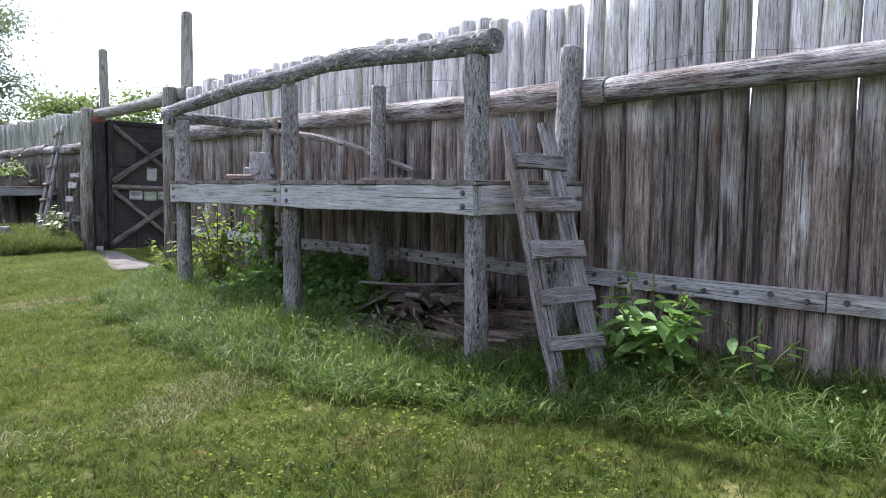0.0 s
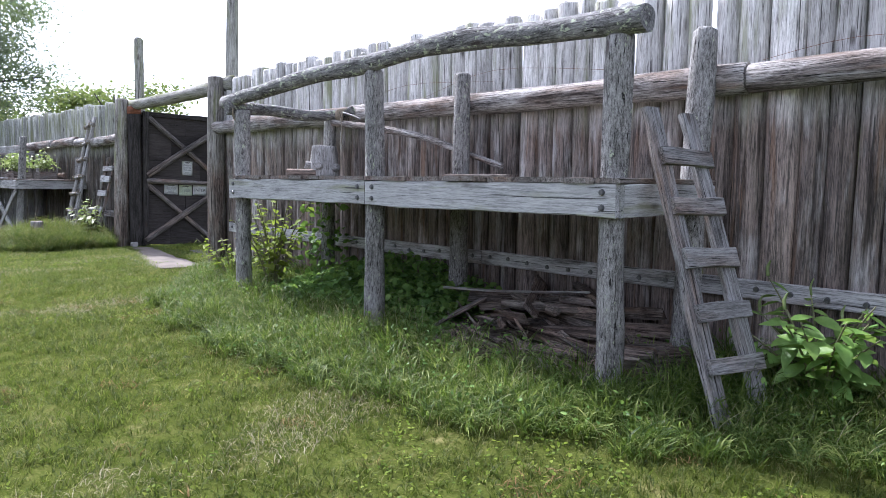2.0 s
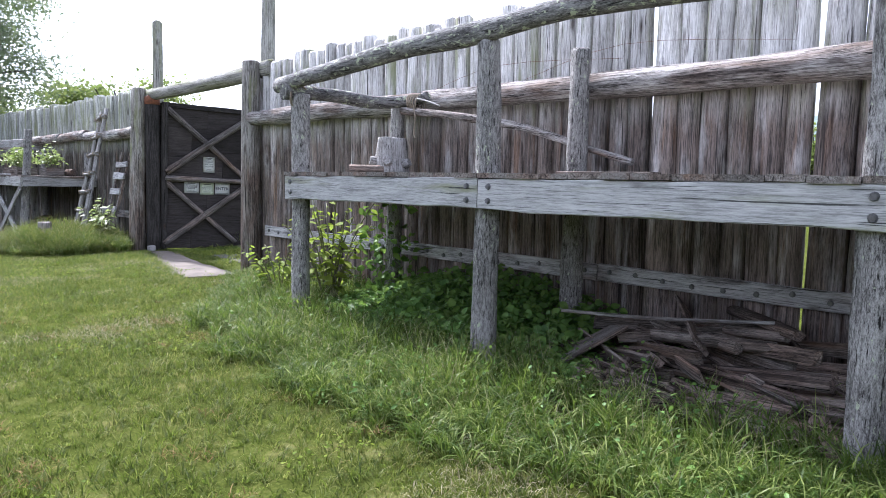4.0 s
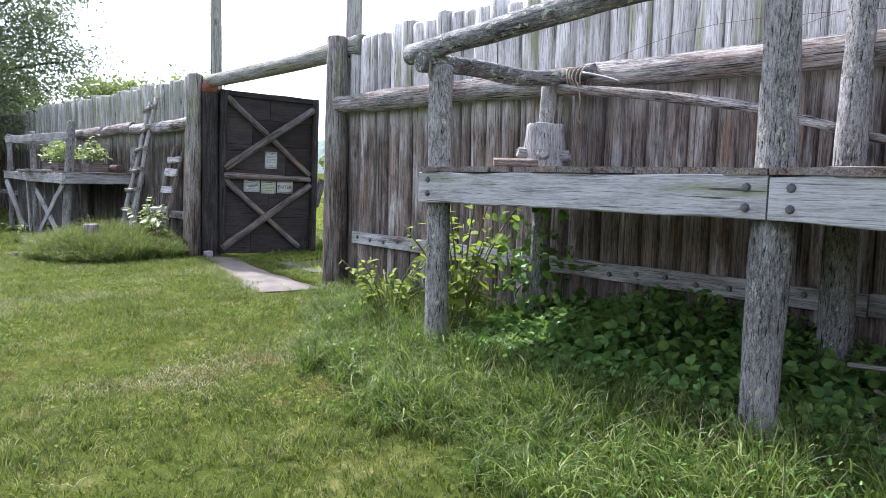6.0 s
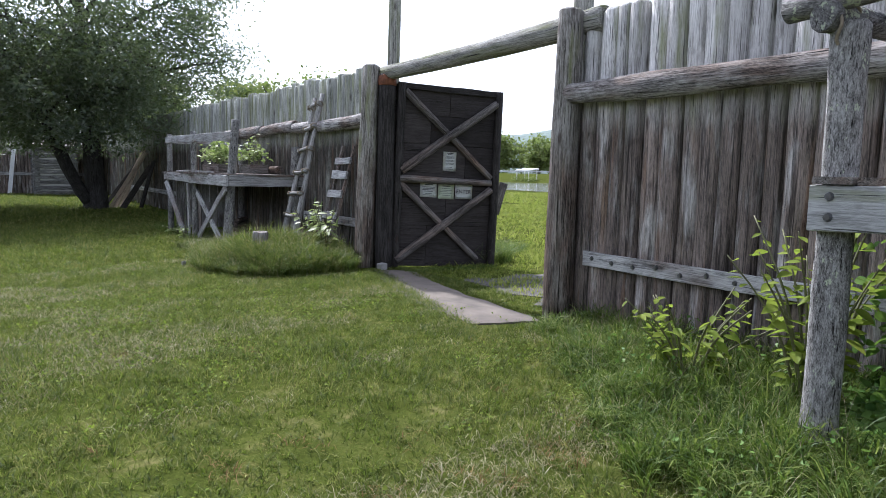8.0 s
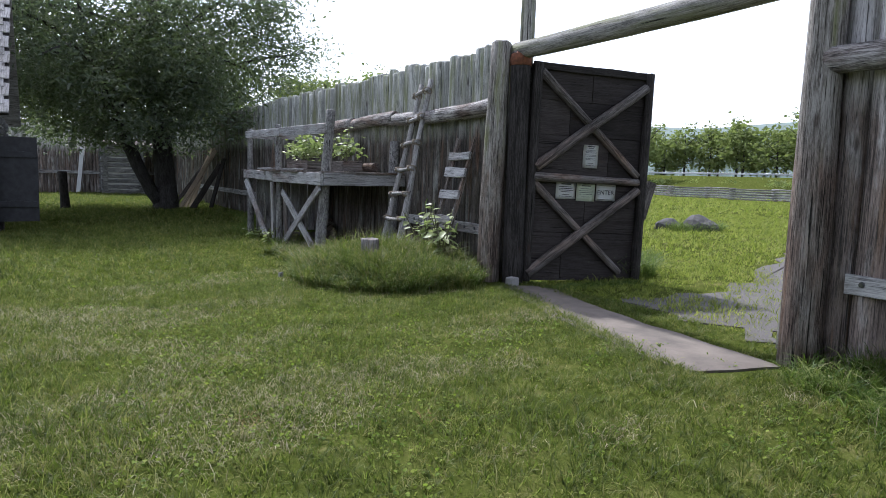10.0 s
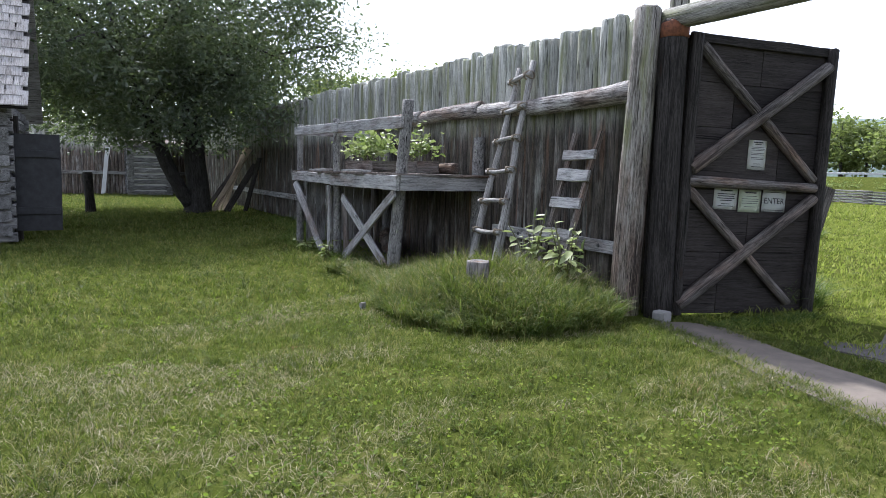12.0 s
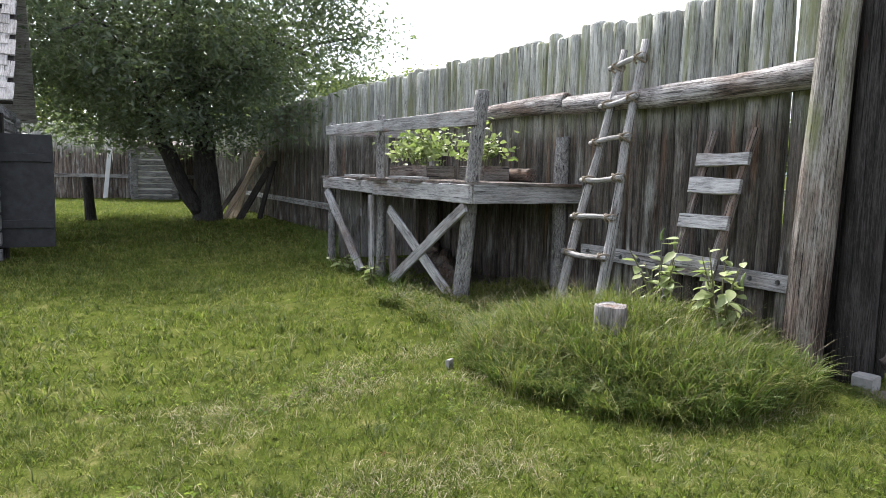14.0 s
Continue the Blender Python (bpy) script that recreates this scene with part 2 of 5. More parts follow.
M_WEED = leafy("weed_leaves", (0.06, 0.105, 0.02), (0.15, 0.215, 0.032), (0.28, 0.33, 0.06), 0.55, 0.5, 0.08)
M_VINE = leafy("vine_leaves", (0.055, 0.12, 0.032), (0.12, 0.23, 0.055), (0.22, 0.34, 0.085), 0.45, 0.38, 0.2)
M_PALE = leafy("pale_plant_leaves", (0.13, 0.19, 0.06), (0.25, 0.31, 0.12), (0.42, 0.46, 0.24), 0.45, 0.4)
M_TREELEAF = leafy("tree_leaves", (0.05, 0.066, 0.052), (0.105, 0.128, 0.095), (0.20, 0.22, 0.165), 0.4, 0.48, 0.35)
# leaf greens paled to yellow-grey to imitate haze over distance
M_FARLEAF = leafy("far_tree_leaves", (0.11, 0.14, 0.06), (0.19, 0.23, 0.085), (0.29, 0.31, 0.13), 0.7, 0.4, 0.1)
M_STEM = plain("weed_stems", (0.13, 0.13, 0.06), 0.7, 0, 0.3, 20)
M_TRUNK = wood("tree_bark", (0.02, 0.018, 0.016), (0.05, 0.046, 0.042), (0.10, 0.095, 0.088), bump_d=0.03, rough_grain=0.3)
M_TAR = plain("black_tarred_board", (0.028, 0.028, 0.03), 0.75, 0, 0.4, 9, 0.004)
M_SOIL = plain("underdeck_dark_soil", (0.045, 0.036, 0.027), 0.95, 0, 0.5, 9, 0.02)
M_CAR = plain("dark_car_paint", (0.03, 0.035, 0.045), 0.25, 0.3, 0.1, 2, 0.0)
M_GLASS = plain("car_glass", (0.02, 0.022, 0.025), 0.08, 0, 0.1, 2, 0.0)
M_TYRE = plain("tyre_rubber", (0.02, 0.02, 0.02), 0.85)
M_WHITE = plain("white_paint", (0.75, 0.75, 0.74), 0.6, 0, 0.06)
M_STEEL = plain("guard_rail_steel", (0.4, 0.41, 0.42), 0.5, 0.6)


def ground_material():
    m, nt, b = nodes_of("mown_lawn")
    pos = coords(nt, (1, 1, 1), own=False)
    big = noise_tex(nt, pos, 0.35, 4, 0.6)
    mid = noise_tex(nt, pos, 2.6, 5, 0.65)
    fine = noise_tex(nt, pos, 55, 4, 0.7)
    f = calc(nt, "ADD", calc(nt, "MULTIPLY", mid, 0.55), calc(nt, "MULTIPLY", fine, 0.45))
    col = ramp(nt, f, [(0.32, (0.021, 0.026, 0.007)), (0.5, (0.056, 0.070, 0.014)), (0.68, (0.135, 0.13, 0.045))])
    straw = ramp(nt, mid, [(0.60, grey(0)), (0.74, grey(0.7))])
    col = mixc(nt, straw, col, (0.22, 0.19, 0.09))
    col = mixc(nt, ramp(nt, big, [(0.35, grey(0)), (0.75, grey(0.4))]), col, (0.075, 0.094, 0.019))
    nt.links.new(col, b.inputs["Base Color"])
    b.inputs["Roughness"].default_value = 0.9
    b.inputs["Specular IOR Level"].default_value = 0.0
    bump(nt, b, f, 0.7, 0.03)
    return m


M_LAWN = ground_material()


# ---- building helpers ----
rng = random.Random(7)


def world_of(ob):
    m = ob.matrix_basis.copy()
    while ob.parent:
        m = ob.parent.matrix_basis @ ob.matrix_parent_inverse @ m
        ob = ob.parent
    return m


def thing(name, loc, label, category, group="", kind=""):
    ob = new(name)
    ob.empty_display_size = 0.1
    ob.matrix_basis = Matrix.Translation(loc)
    return tagged(ob, label, category, group, kind)


CURVE_POSE = []


def part(name, me, mat, parent=None, m=None, label=""):
    """Links a mesh as one object under a thing or part; m is its pose in the world."""
    if CURVE_POSE:
        m = CURVE_POSE.pop()
    if isinstance(me, bmesh.types.BMesh):
        bm, me = me, bpy.data.meshes.new(name)
        bm.to_mesh(me)
        bm.free()
    if mat and not me.materials:
        me.materials.append(mat)
    ob = new(name, me)
    if parent is not None:
        ob.parent = parent
        ob.matrix_parent_inverse = world_of(parent).inverted()
    ob.matrix_basis = m if m is not None else Matrix()
    if label:
        ob["label"] = label
    return ob


def along(a, b, hint=(1, 0, 0)):
    """A pose whose z runs from a to b, with its x near the hint."""
    a, b = Vector(a), Vector(b)
    z = (b - a).normalized()
    x = Vector(hint)
    x = (x - z * x.dot(z)).normalized()
    y = z.cross(x)
    m = Matrix((x, y, z)).transposed().to_4x4()
    m.translation = a
    return m


def log_bm(length, r0, r1, sides=12, rings=8, wob=0.08, bend=0.0, top=0.3, seed=0, flat=0.0):
    """A log along z: uneven outline, taper, a slight bow and chamfered ends."""
    bm = bmesh.new()
    rd = random.Random(seed)
    off = Vector((rd.uniform(0, 50), rd.uniform(0, 50), 0))
    ph = rd.uniform(0, 6.28)
    rows = []
    zs = [0.0, 0.006] + [length * k / rings for k in range(1, rings)] + [length - top * r1 * 0.6, length]
    for k, z in enumerate(zs):
        u = z / length
        r = r0 + (r1 - r0) * u
        if k == 0:
            r *= 0.93
        if k == len(zs) - 1:
            r *= 1 - top * 0.5
        ox, oy = bend * math.sin(u * 3.14) * math.cos(ph), bend * math.sin(u * 3.14) * math.sin(ph)
        ring = []
        for s in range(sides):
            a = 6.28318 * s / sides
            n = noise.noise(off + Vector((math.cos(a) * 1.2, math.sin(a) * 1.2, z * 1.1)))
            n2 = noise.noise(off + Vector((math.cos(a) * 3, math.sin(a) * 3, z * 4)))
            rr = r * (1 + wob * n * 1.6 + wob * 0.5 * n2)
            zz = z
            if k == len(zs) - 1:
                zz += rd.uniform(-0.01, 0.01)
            ring.append(bm.verts.new((ox + rr * math.cos(a), oy + rr * math.sin(a), zz)))
        rows.append(ring)
    for p, q in zip(rows, rows[1:]):
        for s in range(sides):
            f = bm.faces.new((p[s], p[(s + 1) % sides], q[(s + 1) % sides], q[s]))
            f.smooth = True
    bm.faces.new(rows[0][::-1])
    bm.faces.new(rows[-1])
    return bm


def curve_log(pts, radii, sides=10, seed=0, wob=0.1):
    """A crooked branch through world points; its grain follows its length."""
    bm = bmesh.new()
    rd = random.Random(seed)
    off = Vector((rd.uniform(0, 50), rd.uniform(0, 50), 3))
    P = [Vector(p) for p in pts]
    fine, rad = [], []
    for i in range(len(P) - 1):
        p0, p1, p2, p3 = P[max(i - 1, 0)], P[i], P[i + 1], P[min(i + 2, len(P) - 1)]
        for k in range(4):
            t = k / 4
            fine.append(0.5 * (2 * p1 + (p2 - p0) * t + (2 * p0 - 5 * p1 + 4 * p2 - p3) * t * t + (3 * p1 - p0 - 3 * p2 + p3) * t ** 3))
            rad.append(radii[i] + (radii[i + 1] - radii[i]) * t)
    fine.append(P[-1])
    rad.append(radii[-1])
    rows = []
    x = Vector((0.31, 0.2, 0.93))
    for i, p in enumerate(fine):
        d = (fine[min(i + 1, len(fine) - 1)] - fine[max(i - 1, 0)]).normalized()
        x = (x - d * x.dot(d)).normalized()
        y = d.cross(x)
        ring = []
        for s in range(sides):
            a = 6.28318 * s / sides
            v = x * math.cos(a) + y * math.sin(a)
            n = noise.noise(off + p * 2.2 + v * 0.8)
            ring.append(bm.verts.new(p + v * rad[i] * (1 + wob * n * 2)))
        rows.append(ring)
    for p, q in zip(rows, rows[1:]):
        for s in range(sides):
            bm.faces.new((p[s], p[(s + 1) % sides], q[(s + 1) % sides], q[s])).smooth = True
    bm.faces.new(rows[0][::-1])
    bm.faces.new(rows[-1])
    if (P[-1] - P[0]).length > 0.02:
        d = (P[-1] - P[0]).normalized()
        m = along(P[0], P[-1], (0.83, 0.47, 0.31) if abs(d.z) > 0.7 else (0, 0, 1))
    else:
        m = Matrix.Translation(P[0])
    bm.transform(m.inverted())
    CURVE_POSE[:] = [m]
    return bm


def plank_bm(length, w, t, seed=0, wob=0.004, segs=8, ragged=0.0):
    """A sawn board along z; x is its width, y its thickness, both centred."""
    bm = bmesh.new()
    rd = random.Random(seed)
    off = Vector((rd.uniform(0, 90), rd.uniform(0, 90), 0))
    c = min(w, t) * 0.13
    prof = [(-w / 2 + c, -t / 2), (w / 2 - c, -t / 2), (w / 2, -t / 2 + c), (w / 2, t / 2 - c), (w / 2 - c, t / 2), (-w / 2 + c, t / 2), (-w / 2, t / 2 - c), (-w / 2, -t / 2 + c)]
    rows = []
    for k in range(segs + 1):
        z = length * k / segs
        sh = noise.noise(off + Vector((0, 0, z * 1.7))) * wob * 2
        row = []
        for i, (x, y) in enumerate(prof):
            n = noise.noise(off + Vector((x * 9, y * 9, z * 3)))
            zz = z + (rd.uniform(-ragged, ragged) if k in (0, segs) else 0)
            side = 1 if x > 0 else -1
            row.append(bm.verts.new((x + side * wob * n * 2.5 + sh, y + wob * 0.5 * n, zz)))
        rows.append(row)
    for p, q in zip(rows, rows[1:]):
        for s in range(8):
            bm.faces.new((p[s], p[(s + 1) % 8], q[(s + 1) % 8], q[s]))
    bm.faces.new(rows[0][::-1])
    bm.faces.new(rows[-1])
    return bm


def add_log(name, a, b, r0, r1, mat, parent, seed=0, label="", **kw):
    L = (Vector(b) - Vector(a)).length
    return part(name, log_bm(L, r0, r1, seed=seed, **kw), mat, parent, along(a, b), label)


def add_plank(name, a, b, w, t, mat, parent, hint=(0, 0, 1), seed=0, label="", **kw):
    L = (Vector(b) - Vector(a)).length
    return part(name, plank_bm(L, w, t, seed=seed, **kw), mat, parent, along(a, b, hint), label)


def bolt_mesh():
    bm = bmesh.new()
    bmesh.ops.create_cone(bm, cap_ends=True, segments=8, radius1=0.026, radius2=0.017, depth=0.022)
    me = bpy.data.meshes.new("bolt")
    bm.to_mesh(me)
    bm.free()
    me.materials.append(M_BOLT)
    return me


BOLT = bolt_mesh()


def mesh_from(name, verts, faces, mat, smooth=False):
    me = bpy.data.meshes.new(name)
    me.from_pydata(verts, [], faces)
    if smooth:
        me.polygons.foreach_set("use_smooth", [True] * len(me.polygons))
    me.materials.append(mat)
    me.update()
    return me


# ---- ground ----
def ground_z(x, y):
    """Gentle unevenness of the lawn."""
    return 0.004 * noise.noise(Vector((x * 0.35, y * 0.35, 0))) - 0.004


def build_ground():
    xs = [-900, -300, -100, -40, -20] + [-12 + 0.5 * k for k in range(73)] + [30, 40, 60, 100, 200, 400, 900]
    ys = [-900, -300, -100, -40, -20] + [-10 + 0.5 * k for k in range(125)] + [60, 80, 120, 200, 400, 900]
    verts = [(x, y, ground_z(x, y) if (-13 < x < 25 and -11 < y < 53) else 0.0) for y in ys for x in xs]
    n = len(xs)
    faces = [(j * n + i, j * n + i + 1, (j + 1) * n + i + 1, (j + 1) * n + i) for j in range(len(ys) - 1) for i in range(n - 1)]
    ob = new("ground", mesh_from("ground", verts, faces, M_LAWN, True))
    tagged(ob, "mown green lawn with straw-coloured worn patches", "lawn", kind="structure")


build_ground()


def flat_sheet(name, outline, z, mat, label, cat, thick=0.04, ragged=0.0):
    bm = bmesh.new()
    if ragged:
        fine = []
        for (xa, ya), (xb, yb) in zip(outline, outline[1:] + outline[:1]):
            for k in range(8):
                x, y = xa + (xb - xa) * k / 8, ya + (yb - ya) * k / 8
                fine.append((x + ragged * noise.noise(Vector((x * 2.3, y * 2.3, 1))), y + ragged * noise.noise(Vector((x * 2.3, y * 2.3, 9)))))
        outline = fine
    top = [bm.verts.new((x, y, z)) for x, y in outline]
    low = [bm.verts.new((x, y, z - thick)) for x, y in outline]
    bm.faces.new(top)
    for i in range(len(top)):
        j = (i + 1) % len(top)
        bm.faces.new((top[i], low[i], low[j], top[j]))
    bmesh.ops.recalc_face_normals(bm, faces=bm.faces)
    return tagged(part(name, bm, mat), label, cat, kind="structure")


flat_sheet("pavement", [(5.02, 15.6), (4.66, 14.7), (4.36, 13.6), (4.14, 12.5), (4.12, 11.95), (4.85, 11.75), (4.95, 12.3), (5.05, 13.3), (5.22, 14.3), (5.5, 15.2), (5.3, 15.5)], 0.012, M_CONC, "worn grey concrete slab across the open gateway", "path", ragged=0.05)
flat_sheet("gravel_path", [(5.62, 12.2), (6.6, 12.3), (8.5, 13.2), (13, 16.0), (13.5, 17.2), (8.4, 14.6), (6.4, 14.3), (5.66, 14.3)], 0.008, M_GRAVEL, "pale loose gravel track beyond the gate", "path", ragged=0.55)
# dark soil sheets added below the decks to deepen the shade there
flat_sheet("bare_soil", [(3.95, 3.0), (5.6, 3.0), (5.6, 8.9), (4.1, 8.9), (3.8, 7.0), (3.8, 5.0)], 0.004, M_SOIL, "dark soil sheet added under the platform to cut bounced light", "soil", ragged=0.25)
flat_sheet("bare_soil", [(4.1, 19.4), (5.6, 19.4), (5.6, 23.6), (4.0, 23.6)], 0.004, M_SOIL, "dark soil sheet added under the platform to cut bounced light", "soil", ragged=0.25)


# ---- palisade ----
POSTS, POSTS_N = [], []
for _k in range(14):
    for _list, _mat in ((POSTS, M_POST), (POSTS_N, M_POST_N)):
        _bm = log_bm(3.1, 0.128, 0.116, sides=14, rings=9, wob=0.07, bend=0.012, top=0.42, seed=100 + _k)
        _me = bpy.data.meshes.new("post")
        _bm.to_mesh(_me)
        _bm.free()
        _me.materials.append(_mat)
        _list.append(_me)


def palisade(name, a, b, h0, h1, label, gaps=0.25, slim=(0.92, 0.92), pitch=0.232, kinds=POSTS):
    """A wall of upright logs from a to b on the ground."""
    a, b = Vector((*a, 0)), Vector((*b, 0))
    d = (b - a).normalized()
    wall = thing(name, a, label, "palisade", kind="structure")
    s, L = 0.12, (b - a).length
    while s < L - 0.05:
        me = kinds[rng.randrange(len(kinds))]
        k = rng.uniform(0.82, 1.18) * (slim[0] + (slim[1] - slim[0]) * min(1, s / 14))
        hgt = (h0 + (h1 - h0) * s / L + rng.uniform(-0.06, 0.05)) / 3.1
        p = a + d * s
        q = Vector((-d.y, d.x, 0)) * rng.uniform(-0.02, 0.02)
        m = Matrix.LocRotScale(p + q - Vector((0, 0, 0.08)), Euler((rng.uniform(-0.006, 0.006), rng.uniform(-0.006, 0.006), rng.uniform(0, 6.28))), (k, k, hgt + 0.026))
        part("post", me, None, wall, m)
        s += pitch * k + (rng.uniform(0.008, 0.022) if rng.random() < gaps else -0.004)
    return wall


def plank_rail(wall, pts, z, seed):
    """Bolted plank rail in sections along y."""
    for i, ((x0, y0), (x1, y1)) in enumerate(zip(pts, pts[1:])):
        pl = add_plank("rail_plank", (x0, y0 + 0.005, z), (x1, y1 - 0.005, z), 0.145, 0.045, M_PLANK, wall, seed=seed + i, label="grey plank rail studded with bolts", wob=0.003)
        n = max(2, int(abs(y1 - y0) / 0.245))
        for k in range(n):
            u = (k + 0.5) / n
            part("bolt", BOLT, None, pl, pose(x0 + (x1 - x0) * u - 0.028, y0 + (y1 - y0) * u, z + rng.uniform(-0.02, 0.02), 0, -90, 0))


W_EAST = palisade("wall_east", (5.32, -7.0), (5.32, 12.0), 3.07, 3.12, "tall palisade of weathered grey-brown log posts", 0.34, slim=(1.1, 0.84))
for _i, (_y0, _y1, _za, _zb) in enumerate([(-7.0, -2.2, 2.27, 2.29), (-2.2, 3.14, 2.27, 2.24), (3.14, 8.05, 2.25, 2.27), (7.98, 11.75, 2.25, 2.27)]):
    add_log("rail_log", (5.10, _y0, _za), (5.09, _y1, _zb), 0.118, 0.105, M_RAILLOG, W_EAST, seed=20 + _i, label="split weathered rail log", wob=0.12, bend=0.03, sides=14, rings=16)
plank_rail(W_EAST, [(5.17, -6.5), (5.17, -2.6), (5.17, 1.42), (5.17, 5.85), (5.17, 8.9), (5.19, 11.5)], 0.66, 40)
W_NORTH = palisade("wall_north", (5.44, 16.15), (5.44, 47.0), 3.12, 3.35, "tall palisade of weathered grey-green log posts", slim=(0.86, 0.86), kinds=POSTS_N)
for _i, (_y0, _y1) in enumerate([(16.2, 19.3), (19.3, 21.2), (21.2, 26.0)]):
    add_log("rail_log", (5.22, _y0, 2.29), (5.22, _y1, 2.27), 0.115, 0.10, M_RAILLOG, W_NORTH, seed=60 + _i, label="split weathered rail log", wob=0.13, bend=0.03, sides=14, rings=14)
plank_rail(W_NORTH, [(5.28, 16.35), (5.28, 19.0)], 0.63, 80)
plank_rail(W_NORTH, [(5.28, 24.0), (5.28, 31.0), (5.28, 38.0)], 0.63, 84)
W_FAR = palisade("wall_far", (5.3, 47.2), (-12.0, 47.2), 3.3, 3.3, "distant palisade of log posts under the trees", 0.0, pitch=0.19)
add_plank("rail_plank", (-12, 47.0, 1.0), (5, 47.0, 1.0), 0.16, 0.05, M_PLANK, W_FAR, seed=9)


# two walls out of view, added to keep low sky light off the platform
palisade("unseen_wall_west", (-7.0, -9.0), (-7.0, 24.0), 3.25, 3.25, "unseen log palisade added to close the yard and block low sky")
palisade("unseen_wall_south", (-7.0, -9.0), (5.3, -9.0), 3.2, 3.2, "unseen log palisade added to close the yard and block low sky")


# ---- gate ----
gate_r = thing("gate_post", (5.08, 11.73, 0), "thick round gate post, grey-green above and rotten brown at foot", "post")
add_log("trunk", (5.07, 11.73, -0.1), (5.11, 11.755, 3.1), 0.155, 0.125, M_GATEPOST, gate_r, seed=201, wob=0.06, top=0.3, sides=16)
gate_r2 = thing("corner_post", (5.32, 11.98, 0), "tall slender pole standing behind the gate post", "post")
add_log("trunk", (5.48, 12.06, -0.1), (5.56, 12.0, 4.48), 0.125, 0.095, M_BEAM, gate_r2, seed=202, wob=0.05, top=0.6, sides=14)
gate_l = thing("gate_post", (5.0, 16.0, 0), "thick round gate post, grey-green above and rotten brown at foot", "post")
add_log("trunk", (5.08, 16.12, -0.1), (5.15, 16.06, 3.07), 0.155, 0.13, M_GATEPOST, gate_l, seed=203, wob=0.06, top=0.3, sides=16)
pole_l = thing("corner_post", (5.55, 16.0, 0), "tall slender pole standing behind the gate post", "post")
add_log("trunk", (5.5, 16.05, -0.1), (5.48, 15.95, 4.35), 0.11, 0.09, M_BEAM, pole_l, seed=204, wob=0.05, top=0.6, sides=14)
hinge = thing("hinge_post", (5.3, 15.85, 0), "black creosoted hinge post with a rusty iron collar", "post")
add_log("trunk", (5.30, 15.85, -0.1), (5.32, 15.86, 2.93), 0.14, 0.125, M_DARK, hinge, seed=205, wob=0.05, sides=16)
add_log("jamb", (5.42, 16.02, -0.1), (5.42, 16.02, 2.93), 0.125, 0.115, M_DARK, hinge, seed=208, wob=0.05, sides=14)
add_log("collar", (5.32, 15.86, 2.76), (5.32, 15.86, 2.92), 0.137, 0.137, M_RUST, hinge, seed=206, wob=0.01, sides=18, rings=2, label="rusty iron collar")
beam = thing("gate_beam", (5.3, 13.8, 2.93), "greenish round log beam over the gateway", "beam")
add_log("trunk", (5.33, 15.98, 2.955), (5.3, 11.45, 3.0), 0.105, 0.125, M_BEAM, beam, seed=207, wob=0.05, bend=0.03, sides=16, rings=14)
block = tagged(part("concrete_block", plank_bm(0.15, 0.1, 0.1, seed=5, wob=0.006), M_BLOCK, None, along((5.16, 15.58, 0.05), (5.16, 15.72, 0.05), (0, 0, 1))), "chipped pale concrete block beside the hinge post", "block")

# the door leaf: local x runs from the hinge to the free edge, y towards the yard, z up
DOOR_W, DOOR_H = 1.74, 2.79
DM = Matrix.Translation((5.40, 15.83, 0.03)) @ Matrix.Rotation(radians(-12.4), 4, "Z") @ Matrix.Rotation(radians(1.6), 4, "Y")
door = thing("gate_door", (5.40, 15.83, 0.03), "dark stained wooden gate door standing open with crossed braces", "gate")


def dpt(x, y, z):
    return DM @ Vector((x, y, z))


def dplank(name, a, b, w, t, mat, seed, hint=(0, 0, 1), label="", **kw):
    h = DM.to_3x3() @ Vector(hint)
    return add_plank(name, dpt(*a), dpt(*b), w, t, mat, door, h, seed, label, **kw)


_z, _k = 0.0, 0
for _h in (0.64, 0.64, 0.62, 0.44, 0.44):
    for _x0, _x1 in ((0.0, 0.86 + 0.3 * ((_k % 3) - 1)), (0.86 + 0.3 * ((_k % 3) - 1), DOOR_W - 0.06)):
        dplank("board", (_x0 + 0.004, 0, _z + _h / 2), (_x1 - 0.004, 0, _z + _h / 2), _h - 0.003, 0.04, M_DOOR, 300 + _k * 2 + int(_x0 > 0), wob=0.002)
    _z += _h
    _k += 1
dplank("backing", (-0.13, 0.035, DOOR_H / 2), (DOOR_W - 0.05, 0.035, DOOR_H / 2), DOOR_H - 0.02, 0.02, M_DARK, 299, wob=0.001)
for _nm, _x in (("stile", 0.05), ("stile", DOOR_W - 0.06)):
    add_log(_nm, dpt(_x, -0.06, 0.0), dpt(_x, -0.06, DOOR_H), 0.065, 0.06, M_DARK, door, seed=320 + int(_x * 10), wob=0.06)
for _nm, _a, _b, _r in (("brace", (0.08, -0.09, 1.47), (1.63, -0.09, 2.60), 0.07), ("brace", (0.1, -0.06, 2.68), (1.6, -0.06, 1.42), 0.055),
                        ("brace", (0.05, -0.09, 0.10), (1.6, -0.09, 1.24), 0.065), ("brace", (0.08, -0.06, 1.28), (1.42, -0.06, 0.12), 0.05), ("crossbar", (0.06, -0.09, 1.355), (1.6, -0.09, 1.345), 0.055)):
    add_log(_nm, dpt(*_a), dpt(*_b), _r, _r * 0.9, M_BRACE, door, seed=330 + int(_a[2] * 10), wob=0.12, rings=12)
dplank("top_rail", (0.0, -0.035, 2.75), (DOOR_W, -0.035, 2.75), 0.09, 0.05, M_DARK, 350)
dplank("latch", (1.72, -0.02, 0.86), (1.86, -0.02, 1.36), 0.14, 0.05, M_BRACE, 351, hint=(1, 0, 0), label="grey wooden latch board")


